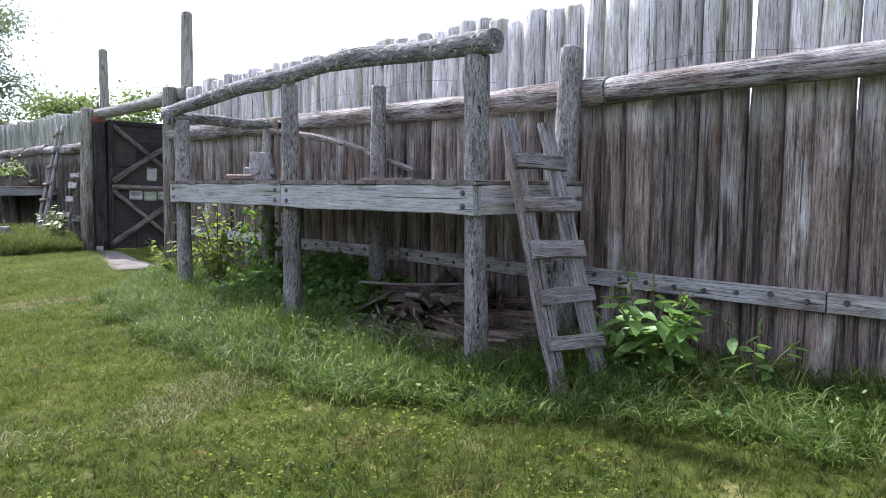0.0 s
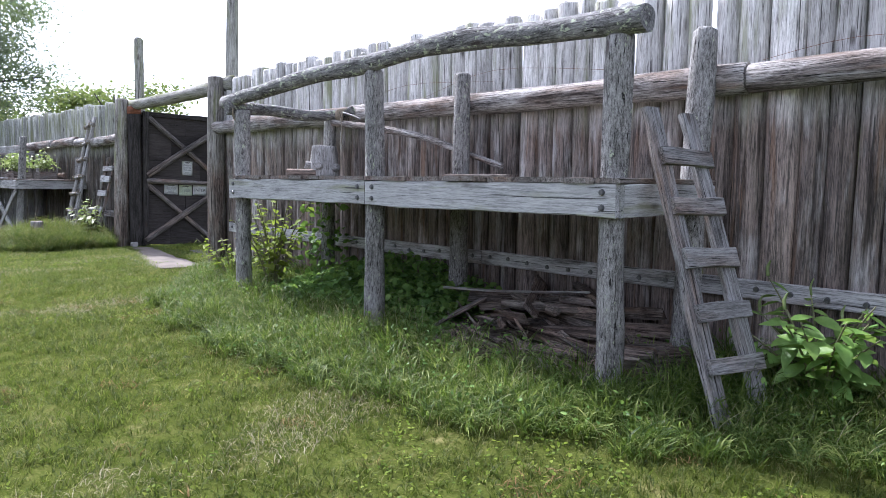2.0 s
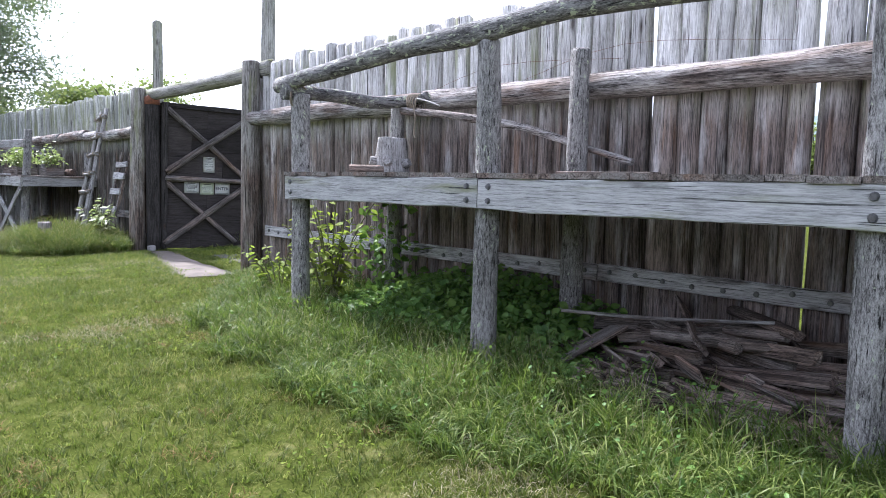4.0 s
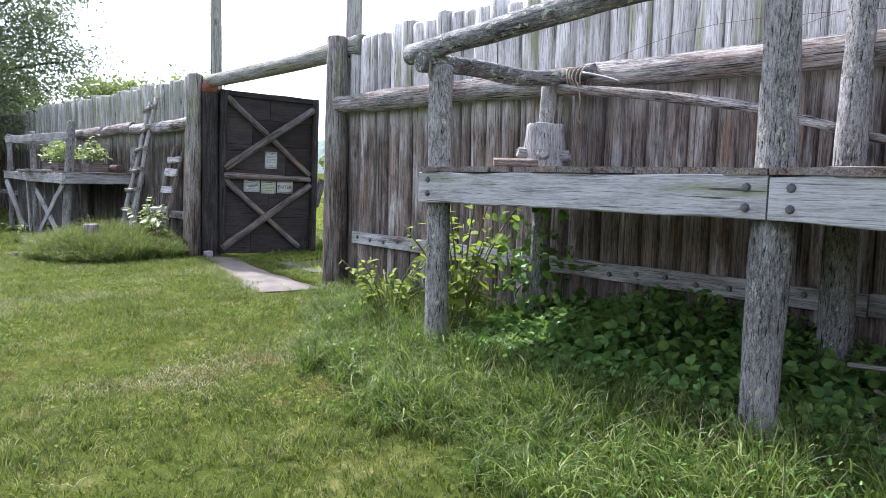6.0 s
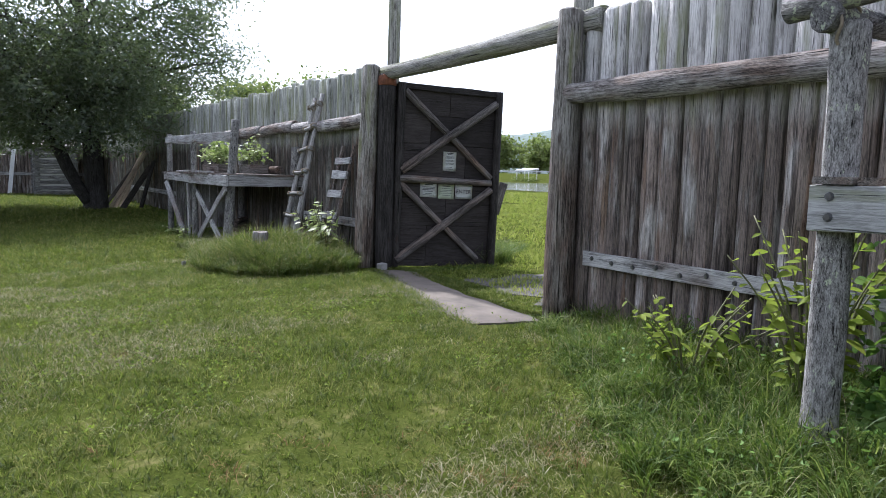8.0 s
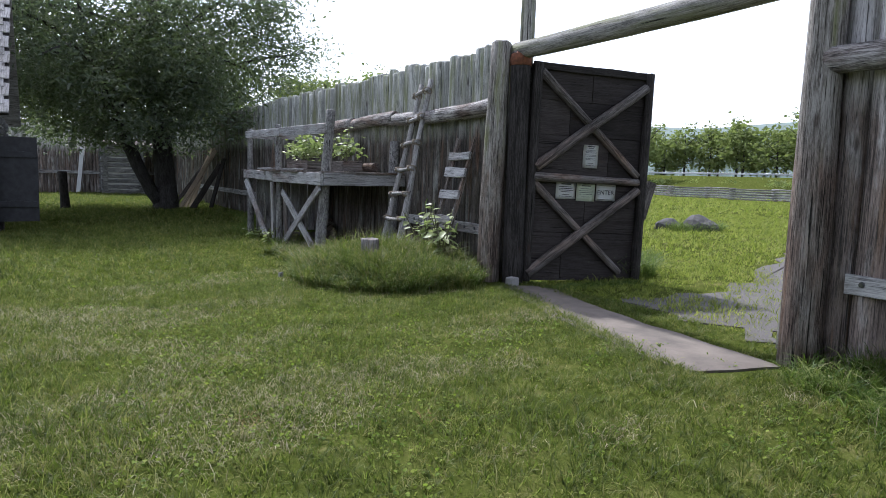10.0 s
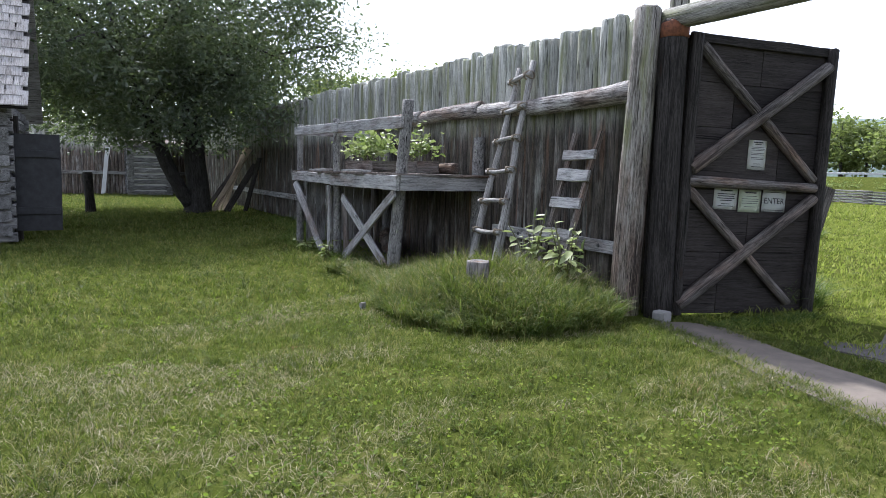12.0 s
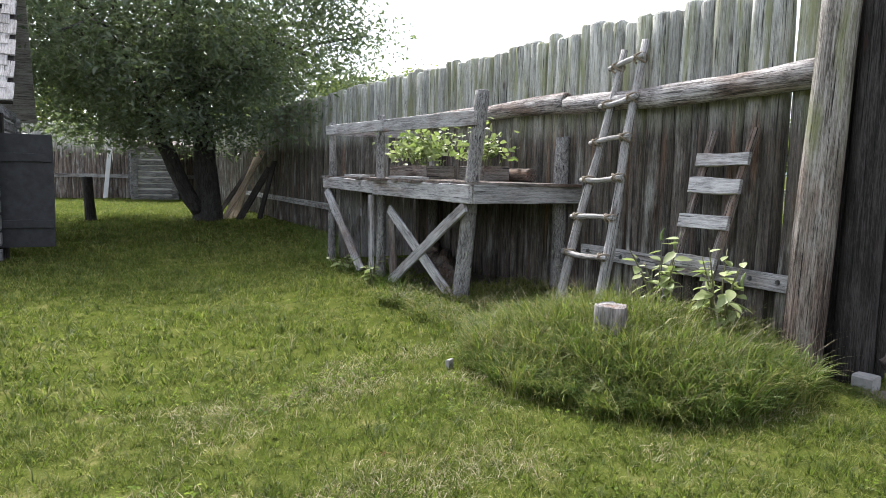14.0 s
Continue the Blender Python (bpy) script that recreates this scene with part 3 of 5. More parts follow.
def notice(x0, x1, z0, z1, mat, label, bars, word=""):
    """A paper sheet on the door with printed lines."""
    y = -0.024
    sh = thing("notice", dpt((x0 + x1) / 2, y, z0), label, "notice")
    w = x1 - x0
    bm = bmesh.new()
    g = 4
    vs = [[bm.verts.new(dpt(x0 + w * i / g, y - 0.003 - 0.004 * abs(noise.noise(Vector((i * 0.9 + x0 * 9, j * 0.8, z0))))
                            , z0 + (z1 - z0) * j / g)) for i in range(g + 1)] for j in range(g + 1)]
    for j in range(g):
        for i in range(g):
            bm.faces.new((vs[j][i], vs[j][i + 1], vs[j + 1][i + 1], vs[j + 1][i])).smooth = True
    bmesh.ops.solidify(bm, geom=bm.faces[:], thickness=0.002)
    part("sheet", bm, mat, sh)
    for zc, wd, ht in bars:
        bm = bmesh.new()
        x, z = (x0 + x1) / 2, z0 + (z1 - z0) * zc
        q = [bm.verts.new(dpt(x + sx * w * wd / 2, y - 0.0135, z + sz * ht / 2)) for sx, sz in ((-1, -1), (1, -1), (1, 1), (-1, 1))]
        bm.faces.new(q)
        part("printed_line", bm, M_INK, sh)
    if word:
        cu = bpy.data.curves.new("lettering", "FONT")
        cu.body, cu.size, cu.align_x, cu.align_y = word, 0.085, "CENTER", "CENTER"
        tmp = bpy.data.objects.new("lettering_tmp", cu)
        scene.collection.objects.link(tmp)
        bpy.context.view_layer.update()
        me = bpy.data.meshes.new_from_object(tmp.evaluated_get(bpy.context.evaluated_depsgraph_get()))
        bpy.data.objects.remove(tmp)
        me.materials.clear()
        m = DM @ Matrix.Translation(((x0 + x1) / 2 - 0.005, y - 0.0135, (z0 + z1) / 2)) @ Matrix.Rotation(radians(90), 4, "X")
        part("lettering", me, M_INK, sh, m)


LINES = [(0.93, 0.5, 0.012), (0.86, 0.35, 0.006), (0.76, 0.7, 0.004), (0.71, 0.74, 0.004), (0.66, 0.7, 0.004), (0.56, 0.72, 0.004), (0.51, 0.7, 0.004), (0.41, 0.7, 0.004), (0.36, 0.66, 0.004), (0.2, 0.4, 0.004), (0.1, 0.6, 0.006)]
notice(0.78, 1.0, 1.505, 1.805, M_PAPER, "white laminated notice sheet pinned to the door", LINES)
notice(0.42, 0.70, 1.085, 1.305, M_PAPER, "white laminated notice sheet pinned to the door", [(0.88, 0.5, 0.014), (0.72, 0.75, 0.008), (0.62, 0.7, 0.008), (0.52, 0.74, 0.008), (0.42, 0.5, 0.008), (0.26, 0.4, 0.006), (0.16, 0.66, 0.006)])
notice(0.72, 0.99, 1.065, 1.295, M_PAPER_G, "pale green notice sheet pinned to the door", [(0.88, 0.5, 0.012), (0.72, 0.6, 0.004), (0.6, 0.75, 0.004), (0.5, 0.75, 0.004), (0.4, 0.7, 0.004), (0.25, 0.5, 0.004)])
notice(1.01, 1.30, 1.08, 1.30, M_PAPER, "white sheet lettered enter in a black frame, corner torn", [(0.92, 0.84, 0.005), (0.08, 0.84, 0.005)], "ENTER")


# ---- firing platform by the near palisade ----
def platform_east():
    pf = thing("fighting_platform", (4.3, 5.9, 0), "raised plank platform on grey log posts beside the palisade", "platform")
    for i, (a, b, r) in enumerate((((3.78, 3.44, -0.1), (3.78, 3.44, 2.40), 0.088), ((3.78, 5.92, -0.1), (3.78, 5.94, 2.44), 0.088), ((3.77, 8.37, -0.1), (3.79, 8.40, 2.24), 0.085))):
        add_log("front_post", a, b, r * 1.06, r * 0.95, M_BARK, pf, seed=400 + i, wob=0.17, sides=14, rings=22)
    for i, (a, b, r) in enumerate((((4.90, 3.46, -0.1), (4.94, 3.42, 2.62), 0.10), ((4.9, 5.96, -0.1), (4.93, 5.95, 2.54), 0.088), ((4.93, 8.36, -0.1), (4.93, 8.28, 2.22), 0.08))):
        add_log("back_post", a, b, r * 1.1, r * 0.9, M_BARK, pf, seed=410 + i, wob=0.2, sides=14, rings=22)
    for i, (y0, y1) in enumerate(((3.34, 5.90), (5.91, 8.46))):
        fa = add_plank("fascia", (3.665, y0, 1.345), (3.665, y1, 1.34), 0.215, 0.05, M_FASCIA, pf, seed=420 + i, label="bleached grey fascia plank", wob=0.006, segs=16)
        for yy in (y0 + 0.1, y1 - 0.1):
            for dz in (-0.05, 0.05):
                part("bolt", BOLT, None, fa, pose(3.635, yy, 1.345 + dz, 0, -90, 0))
    add_plank("fascia", (3.695, 3.33, 1.345), (4.98, 3.33, 1.345), 0.215, 0.05, M_FASCIA, pf, seed=425, label="bleached grey fascia plank", wob=0.005)
    add_plank("fascia", (3.695, 8.45, 1.345), (4.98, 8.45, 1.345), 0.215, 0.05, M_FASCIA, pf, seed=426, wob=0.005)
    for i in range(3):
        add_plank("joist", (3.7, 4.2 + i * 1.6, 1.35), (4.98, 4.2 + i * 1.6, 1.35), 0.18, 0.05, M_DECK, pf, seed=430 + i)
    y, i = 3.3, 0
    rd = random.Random(3)
    while y < 8.4:
        w = rd.uniform(0.16, 0.29)
        if y + w > 8.5:
            w = 8.5 - y
        add_plank("deck_board", (3.635 + rd.uniform(-0.012, 0.012), y + w / 2, 1.472 + rd.uniform(-0.004, 0.004)), (4.995, y + w / 2, 1.472 + rd.uniform(-0.004, 0.004)), w - 0.008, 0.036, M_DECK, pf, hint=(0, 1, 0), seed=440 + i, wob=0.003)
        y += w
        i += 1
    part("hand_rail", curve_log([(3.74, 3.22, 2.47), (3.74, 3.9, 2.49), (3.74, 5.0, 2.55), (3.74, 5.95, 2.50), (3.72, 6.7, 2.48), (3.72, 7.6, 2.42), (3.72, 8.68, 2.34)], [0.086, 0.084, 0.078, 0.076, 0.08, 0.078, 0.078], 14, 5, 0.12), M_LICHEN, pf, None, "dark hand rail log crusted with lichen")
    part("cross_rail", curve_log([(3.62, 8.45, 2.25), (4.1, 8.43, 2.27), (4.6, 8.3, 2.24), (4.93, 8.1, 2.265), (4.96, 7.85, 2.3)], [0.07, 0.068, 0.062, 0.055, 0.045], 12, 6, 0.14), M_LICHEN, pf, None, "dark cross rail log crusted with lichen")
    part("branch_brace", curve_log([(4.88, 8.15, 2.16), (4.93, 7.4, 2.07), (5.03, 6.6, 1.93), (5.05, 6.0, 1.75), (5.05, 5.5, 1.61)], [0.04, 0.042, 0.038, 0.032, 0.03], 10, 8, 0.12), M_RAILLOG, pf, None, "crooked thin branch slanting along the rail")
    for i in range(5):
        c = Vector((4.93, 7.92 + 0.035 * i, 2.24))
        pts = [c + Vector((0.075 * math.cos(a), 0.012 * math.sin(a * 2 + i), 0.085 * math.sin(a))) for a in [k * 0.785 for k in range(9)]]
        part("lashing", curve_log(pts, [0.008] * 9, 6, i, 0.05), M_ROPE, pf, None, "frayed rope lashing")
    part("rope_tail", curve_log([(4.86, 7.95, 2.2), (4.84, 7.9, 2.05), (4.85, 7.93, 1.93), (4.83, 7.88, 1.86)], [0.007] * 4, 6, 3, 0.1), M_ROPE, pf)
    part("rope_tail", curve_log([(4.86, 7.9, 2.27), (4.86, 7.7, 2.22), (4.85, 7.55, 2.17)], [0.011, 0.009, 0.006], 6, 4, 0.1), M_PLANK, pf, None, "pale splintered strip")
    for i, (yy, z) in enumerate(((3.44, 2.38), (5.94, 2.44), (8.4, 2.24))):
        pts = [(3.76 + 0.1 * math.cos(a), yy + 0.02 * math.cos(a * 3), z - 0.02 + 0.11 * math.sin(a)) for a in [k * 0.785 for k in range(9)]]
        if i == 2:
            part("lashing", curve_log(pts, [0.009] * 9, 6, i + 40, 0.05), M_ROPE, pf)


platform_east()


def stump_seat():
    st = thing("tree_stump", (4.78, 8.2, 1.49), "knotty sawn tree stump standing on the platform", "stump")
    bm = log_bm(0.38, 0.185, 0.15, sides=18, rings=8, wob=0.14, top=0.05, seed=71)
    part("trunk", bm, M_POLE, st, pose(4.78, 8.2, 1.49))
    for i, (a, z) in enumerate(((-2.5, 0.08), (-1.3, 0.07), (2.6, 0.09))):
        d = Vector((math.cos(a), math.sin(a), 0.25))
        c = Vector((4.78, 8.2, 1.49 + z)) + d * 0.12
        add_log("knot", c, c + d * 0.11, 0.065, 0.042, M_POLE, st, seed=75 + i, wob=0.1, rings=4, label="sawn branch knot")


stump_seat()
for _i, (_a, _b, _c) in enumerate((((5.0, 7.8, 2.36), (5.0, 6.9, 2.52), (5.0, 5.6, 2.44)), ((5.0, 6.6, 2.36), (5.0, 5.6, 2.55), (5.0, 4.3, 2.42)), ((4.98, 3.0, 2.35), (4.98, 2.4, 2.43), (4.98, 1.6, 2.37)))):
    tagged(part("wire", curve_log([_a, _b, _c], [0.0016] * 3, 5, _i, 0.0), M_RUST), "thin loose wire curling above the rail log", "wire")
ob = tagged(part("split_log", log_bm(0.36, 0.06, 0.055, sides=5, rings=5, wob=0.12, top=0.05, seed=77), M_FIRE, None, along((4.36, 8.38, 1.53), (4.62, 8.14, 1.53))), "split firewood log lying on the platform", "firewood")
_p = add_plank("loose_board", (4.8, 5.15, 1.51), (4.78, 6.0, 1.512), 0.16, 0.03, M_DECK, None, hint=(1, 0, 0), seed=91, wob=0.006)
tagged(_p, "loose grey board lying on the platform deck", "board")


def plank_ladder(base, tops, zr, mat_rail, mat_rung, label, w=0.13, t=0.045, rung_w=0.12, over=0.05, front=(0, -1, 0)):
    """A ladder of two planks with board rungs nailed on."""
    (b1, b2), (t1, t2) = base, tops
    ld = thing("ladder", b1, label, "ladder")
    f = Vector(front)
    side = (Vector(b2) - Vector(b1)).normalized()
    for i, (b, tt) in enumerate(((b1, t1), (b2, t2))):
        add_plank("side_rail", b, tt, w, t, mat_rail, ld, hint=side, seed=500 + i + int(b1[1] * 3), wob=0.006, segs=12)
    for i, u in enumerate(zr):
        p = Vector(b1).lerp(Vector(t1), u) + f * (t * 0.5 + 0.022)
        q = Vector(b2).lerp(Vector(t2), u) + f * (t * 0.5 + 0.022)
        d = (q - p).normalized()
        up = (Vector(t1) - Vector(b1)).normalized()
        add_plank("rung", p - d * over, q + d * over * 1.3, rung_w * (0.9 + 0.25 * ((i * 7) % 3) / 3), 0.035, mat_rung, ld, hint=up, seed=520 + i + int(b1[1] * 3), wob=0.006)


plank_ladder(((3.80, 2.66, 0.02), (4.16, 2.56, 0.02)), ((4.02, 3.34, 1.95), (4.38, 3.26, 1.93)), (0.17, 0.33, 0.50, 0.665, 0.83), M_LADDER, M_LADDER, "grey plank ladder with five board rungs leaning on the platform", front=(0.1, -0.95, 0.3), w=0.135)
plank_ladder(((4.86, 17.42, 0.02), (4.82, 16.99, 0.02)), ((5.24, 17.21, 1.89), (5.26, 16.79, 1.9)), (0.38, 0.57, 0.735, 0.86), M_DECK, M_PLANK, "small dark plank ladder with pale rungs leaning on the palisade", front=(-0.97, 0, 0.2), w=0.075, t=0.05, rung_w=0.125)


def pole_ladder():
    ld = thing("pole_ladder", (4.3, 18.4, 0), "round pole ladder with rope-lashed rungs leaning on the rail", "ladder")
    b = (Vector((4.66, 18.62, 0.0)), Vector((4.6, 17.95, 0.0)))
    t = (Vector((5.26, 18.44, 2.77)), Vector((5.27, 18.15, 2.83)))
    part("side_rail", curve_log([b[0], b[0].lerp(t[0], 0.35) + Vector((0, 0.03, 0)), b[0].lerp(t[0], 0.7) - Vector((0, 0.02, 0)), t[0]], [0.048, 0.046, 0.043, 0.036], 12, 1, 0.1), M_POLE, ld)
    part("side_rail", curve_log([b[1], b[1].lerp(t[1], 0.3) - Vector((0, 0.03, 0)), b[1].lerp(t[1], 0.65) + Vector((0, 0.025, 0)), t[1]], [0.052, 0.05, 0.046, 0.04], 12, 2, 0.12), M_POLE, ld)
    for i, u in enumerate((0.04, 0.235, 0.37, 0.51, 0.65, 0.79, 0.93)):
        p, q = b[0].lerp(t[0], u), b[1].lerp(t[1], u)
        d = (q - p).normalized()
        off = Vector((-0.062, 0, 0.02))
        rg = part("rung", curve_log([p - d * 0.09 + off, p.lerp(q, 0.5) + off + Vector((0, 0, -0.02 if i % 2 else 0.01)), q + d * 0.09 + off], [0.026, 0.027, 0.025], 10, 10 + i, 0.1), M_POLE, ld)
        for e in (p, q):
            for k in range(2):
                c = e + off * 0.5 + d * (0.02 * (k - 0.5))
                n1, n2 = Vector((-0.9, 0, 0.35)), Vector((0.35, 0, 0.9))
                s = 1 if k else -1
                pts = [c + (n1 * 0.075 * math.cos(a) + (n2 * 0.035 + d * 0.05 * s) * math.sin(a)) for a in [j * 0.785 for j in range(9)]]
                part("lashing", curve_log(pts, [0.011] * 9, 6, i * 4 + k, 0.05), M_ROPE, rg)


pole_ladder()
_st = thing("post_stub", (3.62, 16.62, 0), "short sawn post stub in the long grass", "post")
add_log("trunk", (3.62, 16.62, -0.05), (3.62, 16.62, 0.54), 0.125, 0.115, M_LADDER, _st, seed=610, wob=0.08, top=0.1, sides=16)


def platform_north():
    pf = thing("fighting_platform", (4.5, 21.4, 0), "raised plank platform with cross braces beside the palisade", "platform")
    for i, (a, b, r) in enumerate((((3.92, 19.42, -0.1), (4.05, 19.27, 2.36), 0.085), ((3.9, 21.66, -0.1), (3.88, 21.66, 2.23), 0.065), ((3.77, 23.38, -0.1), (3.77, 23.38, 2.21), 0.065))):
        add_log("front_post", a, b, r * 1.1, r * 0.85, M_BARK, pf, seed=700 + i, wob=0.1, sides=12, rings=12)
    add_log("back_post", (5.24, 19.40, -0.1), (5.26, 19.42, 1.92), 0.085, 0.08, M_BARK, pf, seed=704, wob=0.14, sides=12)
    add_log("back_post", (5.18, 22.6, -0.1), (5.18, 22.6, 2.0), 0.08, 0.075, M_BARK, pf, seed=705, wob=0.12)
    add_plank("fascia", (3.84, 19.10, 1.25), (3.78, 21.62, 1.25), 0.2, 0.05, M_PLANK, pf, seed=710)
    add_plank("fascia", (3.78, 21.63, 1.25), (3.68, 23.5, 1.28), 0.17, 0.05, M_PLANK, pf, seed=711)
    add_plank("fascia", (3.87, 19.09, 1.25), (5.34, 19.16, 1.25), 0.2, 0.05, M_PLANK, pf, seed=712, label="dark grey end plank")
    y, i = 19.07, 0
    rd = random.Random(5)
    while y < 23.5:
        w = rd.uniform(0.15, 0.26)
        x0 = 3.82 - (y - 19.4) * 0.035
        add_plank("deck_board", (x0 + rd.uniform(-0.04, 0.02), y + w / 2, 1.36), (5.3, y + w / 2, 1.355), w - 0.01, 0.036, M_DECK, pf, hint=(0, 1, 0), seed=720 + i)
        y += w
        i += 1
    add_plank("guard_board", (3.95, 19.22, 2.06), (3.86, 21.8, 2.08), 0.16, 0.04, M_PLANK, pf, seed=750, label="bleached guard board")
    add_plank("guard_board", (3.84, 21.5, 2.08), (3.72, 23.5, 2.10), 0.15, 0.04, M_PLANK, pf, seed=751)
    add_plank("guard_board", (3.78, 23.44, 2.08), (5.3, 23.44, 2.10), 0.13, 0.04, M_PLANK, pf, seed=752)
    for i, (a, b) in enumerate((((3.84, 19.20, 1.12), (3.80, 21.1, 0.02)), ((3.82, 21.2, 0.98), (3.85, 19.42, 0.05)), ((3.68, 23.38, 1.15), (3.76, 22.05, 0.05)), ((3.76, 21.7, 1.14), (3.8, 21.75, 0.0)))):
        add_plank("brace", a, b, 0.13, 0.035, M_PLANK, pf, hint=(0, 0.7, 0.7), seed=760 + i, wob=0.004)
    add_plank("skirt_board", (3.9, 21.2, 0.0), (3.9, 21.3, 0.85), 0.2, 0.03, M_DECK, pf, hint=(0, 1, 0), seed=770)
    for i in range(7):
        add_plank("back_board", (4.0 + i * 0.19, 23.47, 0.05), (4.0 + i * 0.19, 23.47, 1.15), 0.17, 0.03, M_PLANK, pf, hint=(1, 0, 0), seed=780 + i)


platform_north()


# ---- vegetation helpers ----
def bulk_mesh(name, verts, tris, mat):
    """A mesh from numpy arrays of corners and triangles."""
    me = bpy.data.meshes.new(name)
    me.vertices.add(len(verts))
    me.vertices.foreach_set("co", np.ascontiguousarray(verts, dtype=np.float32).ravel())
    me.loops.add(tris.size)
    me.loops.foreach_set("vertex_index", np.ascontiguousarray(tris, dtype=np.int32).ravel())
    me.polygons.add(len(tris))
    me.polygons.foreach_set("loop_start", np.arange(0, tris.size, 3, dtype=np.int32))
    me.update(calc_edges=True)
    me.materials.append(mat)
    return me


def blade_mesh(name, xy, z0, height, width, droop, segs, mat, gen, heading=None):
    """Curved tapering grass blades rooted at xy."""
    n = len(xy)
    a = gen.uniform(0, 6.283, n) if heading is None else heading
    dx, dy = np.cos(a), np.sin(a)
    b = gen.uniform(0, 6.283, n)
    px, py = np.cos(b), np.sin(b)
    rows = []
    for k in range(segs + 1):
        u = k / segs
        out = height * droop * u ** 1.8
        zz = z0 + height * (u - 0.42 * droop * u ** 2.4)
        w = width * (1 - 0.55 * u) * 0.5
        cx, cy = xy[:, 0] + dx * out, xy[:, 1] + dy * out
        if k < segs:
            rows.append(np.stack([cx - px * w, cy - py * w, zz], 1))
            rows.append(np.stack([cx + px * w, cy + py * w, zz], 1))
        else:
            rows.append(np.stack([cx, cy, zz], 1))
    V = np.stack(rows, 1)
    per = V.shape[1]
    t = []
    for k in range(segs - 1):
        i = 2 * k
        t += [(i, i + 1, i + 3), (i, i + 3, i + 2)]
    i = 2 * (segs - 1)
    t.append((i, i + 1, i + 2))
    T = np.array(t)[None] + (np.arange(n) * per)[:, None, None]
    return bulk_mesh(name, V.reshape(-1, 3), T.reshape(-1, 3), mat)


def field_noise(x, y, s, seed):
    """Cheap smooth variation over the plan."""
    g = np.random.default_rng(seed)
    out = np.zeros_like(x)
    for k in range(6):
        fx, fy, ph = g.normal(0, s), g.normal(0, s), g.uniform(0, 6.28)
        out += np.sin(x * fx + y * fy + ph)
    return out / 6


def lawn_blades():
    gen = np.random.default_rng(11)
    sets = []
    for x0, x1, y0, y1, dens, per, far in ((0.4, 4.4, 0.4, 9.0, 600, 7, 1.0), (-0.5, 4.9, 9.0, 17.5, 520, 7, 1.05), (-3.0, 4.6, 17.5, 26.0, 170, 7, 1.9), (-8.0, 5.2, 26.0, 46.0, 50, 8, 3.0),
                                           (4.9, 5.7, 11.9, 15.8, 480, 7, 1.1), (5.7, 10.0, 11.0, 18.0, 220, 6, 1.9), (10.0, 24.0, 14.0, 34.0, 48, 6, 3.4), (24.0, 44.0, 14.0, 52.0, 9, 6, 7.0), (5.6, 9.0, -4.0, 11.0, 22, 6, 2.4)):
        n = int((x1 - x0) * (y1 - y0) * dens)
        c = np.stack([gen.uniform(x0, x1, n), gen.uniform(y0, y1, n)], 1)
        big = np.clip(1 + 0.5 * field_noise(c[:, 0], c[:, 1], 1.7, 5) + 0.5 * field_noise(c[:, 0], c[:, 1], 6.0, 6), 0.5, 1.9) * gen.uniform(0.6, 1.4, n)
        a = gen.uniform(0, 6.283, (n, per))
        r = gen.uniform(0.0, 0.022, (n, per)) * far
        x = c[:, :1] + r * np.cos(a)
        y = c[:, 1:] + r * np.sin(a)
        sets.append((np.stack([x.ravel(), y.ravel()], 1), np.full(n * per, far), (a + gen.normal(0, 0.5, (n, per))).ravel(), np.repeat(big, per)))
    xy, far, a, big = (np.concatenate([q[k] for q in sets]) for k in range(4))
    x, y = xy[:, 0], xy[:, 1]
    slab = (x > 4.17 + np.clip(y - 12.3, 0, 4) * 0.27 + 0.03 * field_noise(x, y, 9, 32)) & (x < 4.94 + np.clip(y - 12.3, 0, 4) * 0.13) & (y > 11.7) & (y < 15.6)
    grav = (x > 5.6) & (y > 12.2 + (x - 5.6) * 0.42) & (y < 14.2 + (x - 5.6) * 0.36) & (field_noise(x, y, 2.5, 31) + gen.normal(0, 0.25, len(x)) < 0.28) & (gen.random(len(x)) < 0.88)
    thin = field_noise(x, y, 2.2, 3) + 0.5 * field_noise(x, y, 6.0, 4)
    keep = ~slab & ~grav & (gen.random(len(x)) < np.clip(1.0 - 0.9 * np.clip(thin - 0.12, 0, 1), 0.55, 1))
    xy, far, a, big = xy[keep], far[keep], a[keep], big[keep]
    n = len(xy)
    h = gen.uniform(0.03, 0.085, n) * big * (0.7 + 0.3 * far)
    w = gen.uniform(0.004, 0.008, n) * far
    # dark blades thicken towards low y, standing in for the dimmer light there
    shaded = gen.random(n) < np.clip((6.5 - xy[:, 1]) / 4.0 + 0.5 * field_noise(xy[:, 0], xy[:, 1], 2.4, 71), 0.08, 0.95)
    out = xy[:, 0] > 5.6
    for nm, k, mat, text in (("meadow_grass", out, M_FIELD, "field grass outside the gate, its sunlit brightness put into the colour"), ("lawn_grass", ~shaded & ~out, M_LAWN_BLADE, "short mown lawn grass, green with straw blades"), ("crab_grass", shaded & ~out, M_SHADED_LAWN, "mown lawn grass coloured darker to stand for shade near the start")):
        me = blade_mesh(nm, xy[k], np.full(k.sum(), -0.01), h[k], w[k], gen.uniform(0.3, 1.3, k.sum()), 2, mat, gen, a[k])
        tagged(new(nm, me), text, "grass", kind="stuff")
    # dry bleached patches in the turf
    m = 150000
    q = np.stack([gen.uniform(-0.6, 4.4, m), gen.uniform(0.6, 18.0, m)], 1)
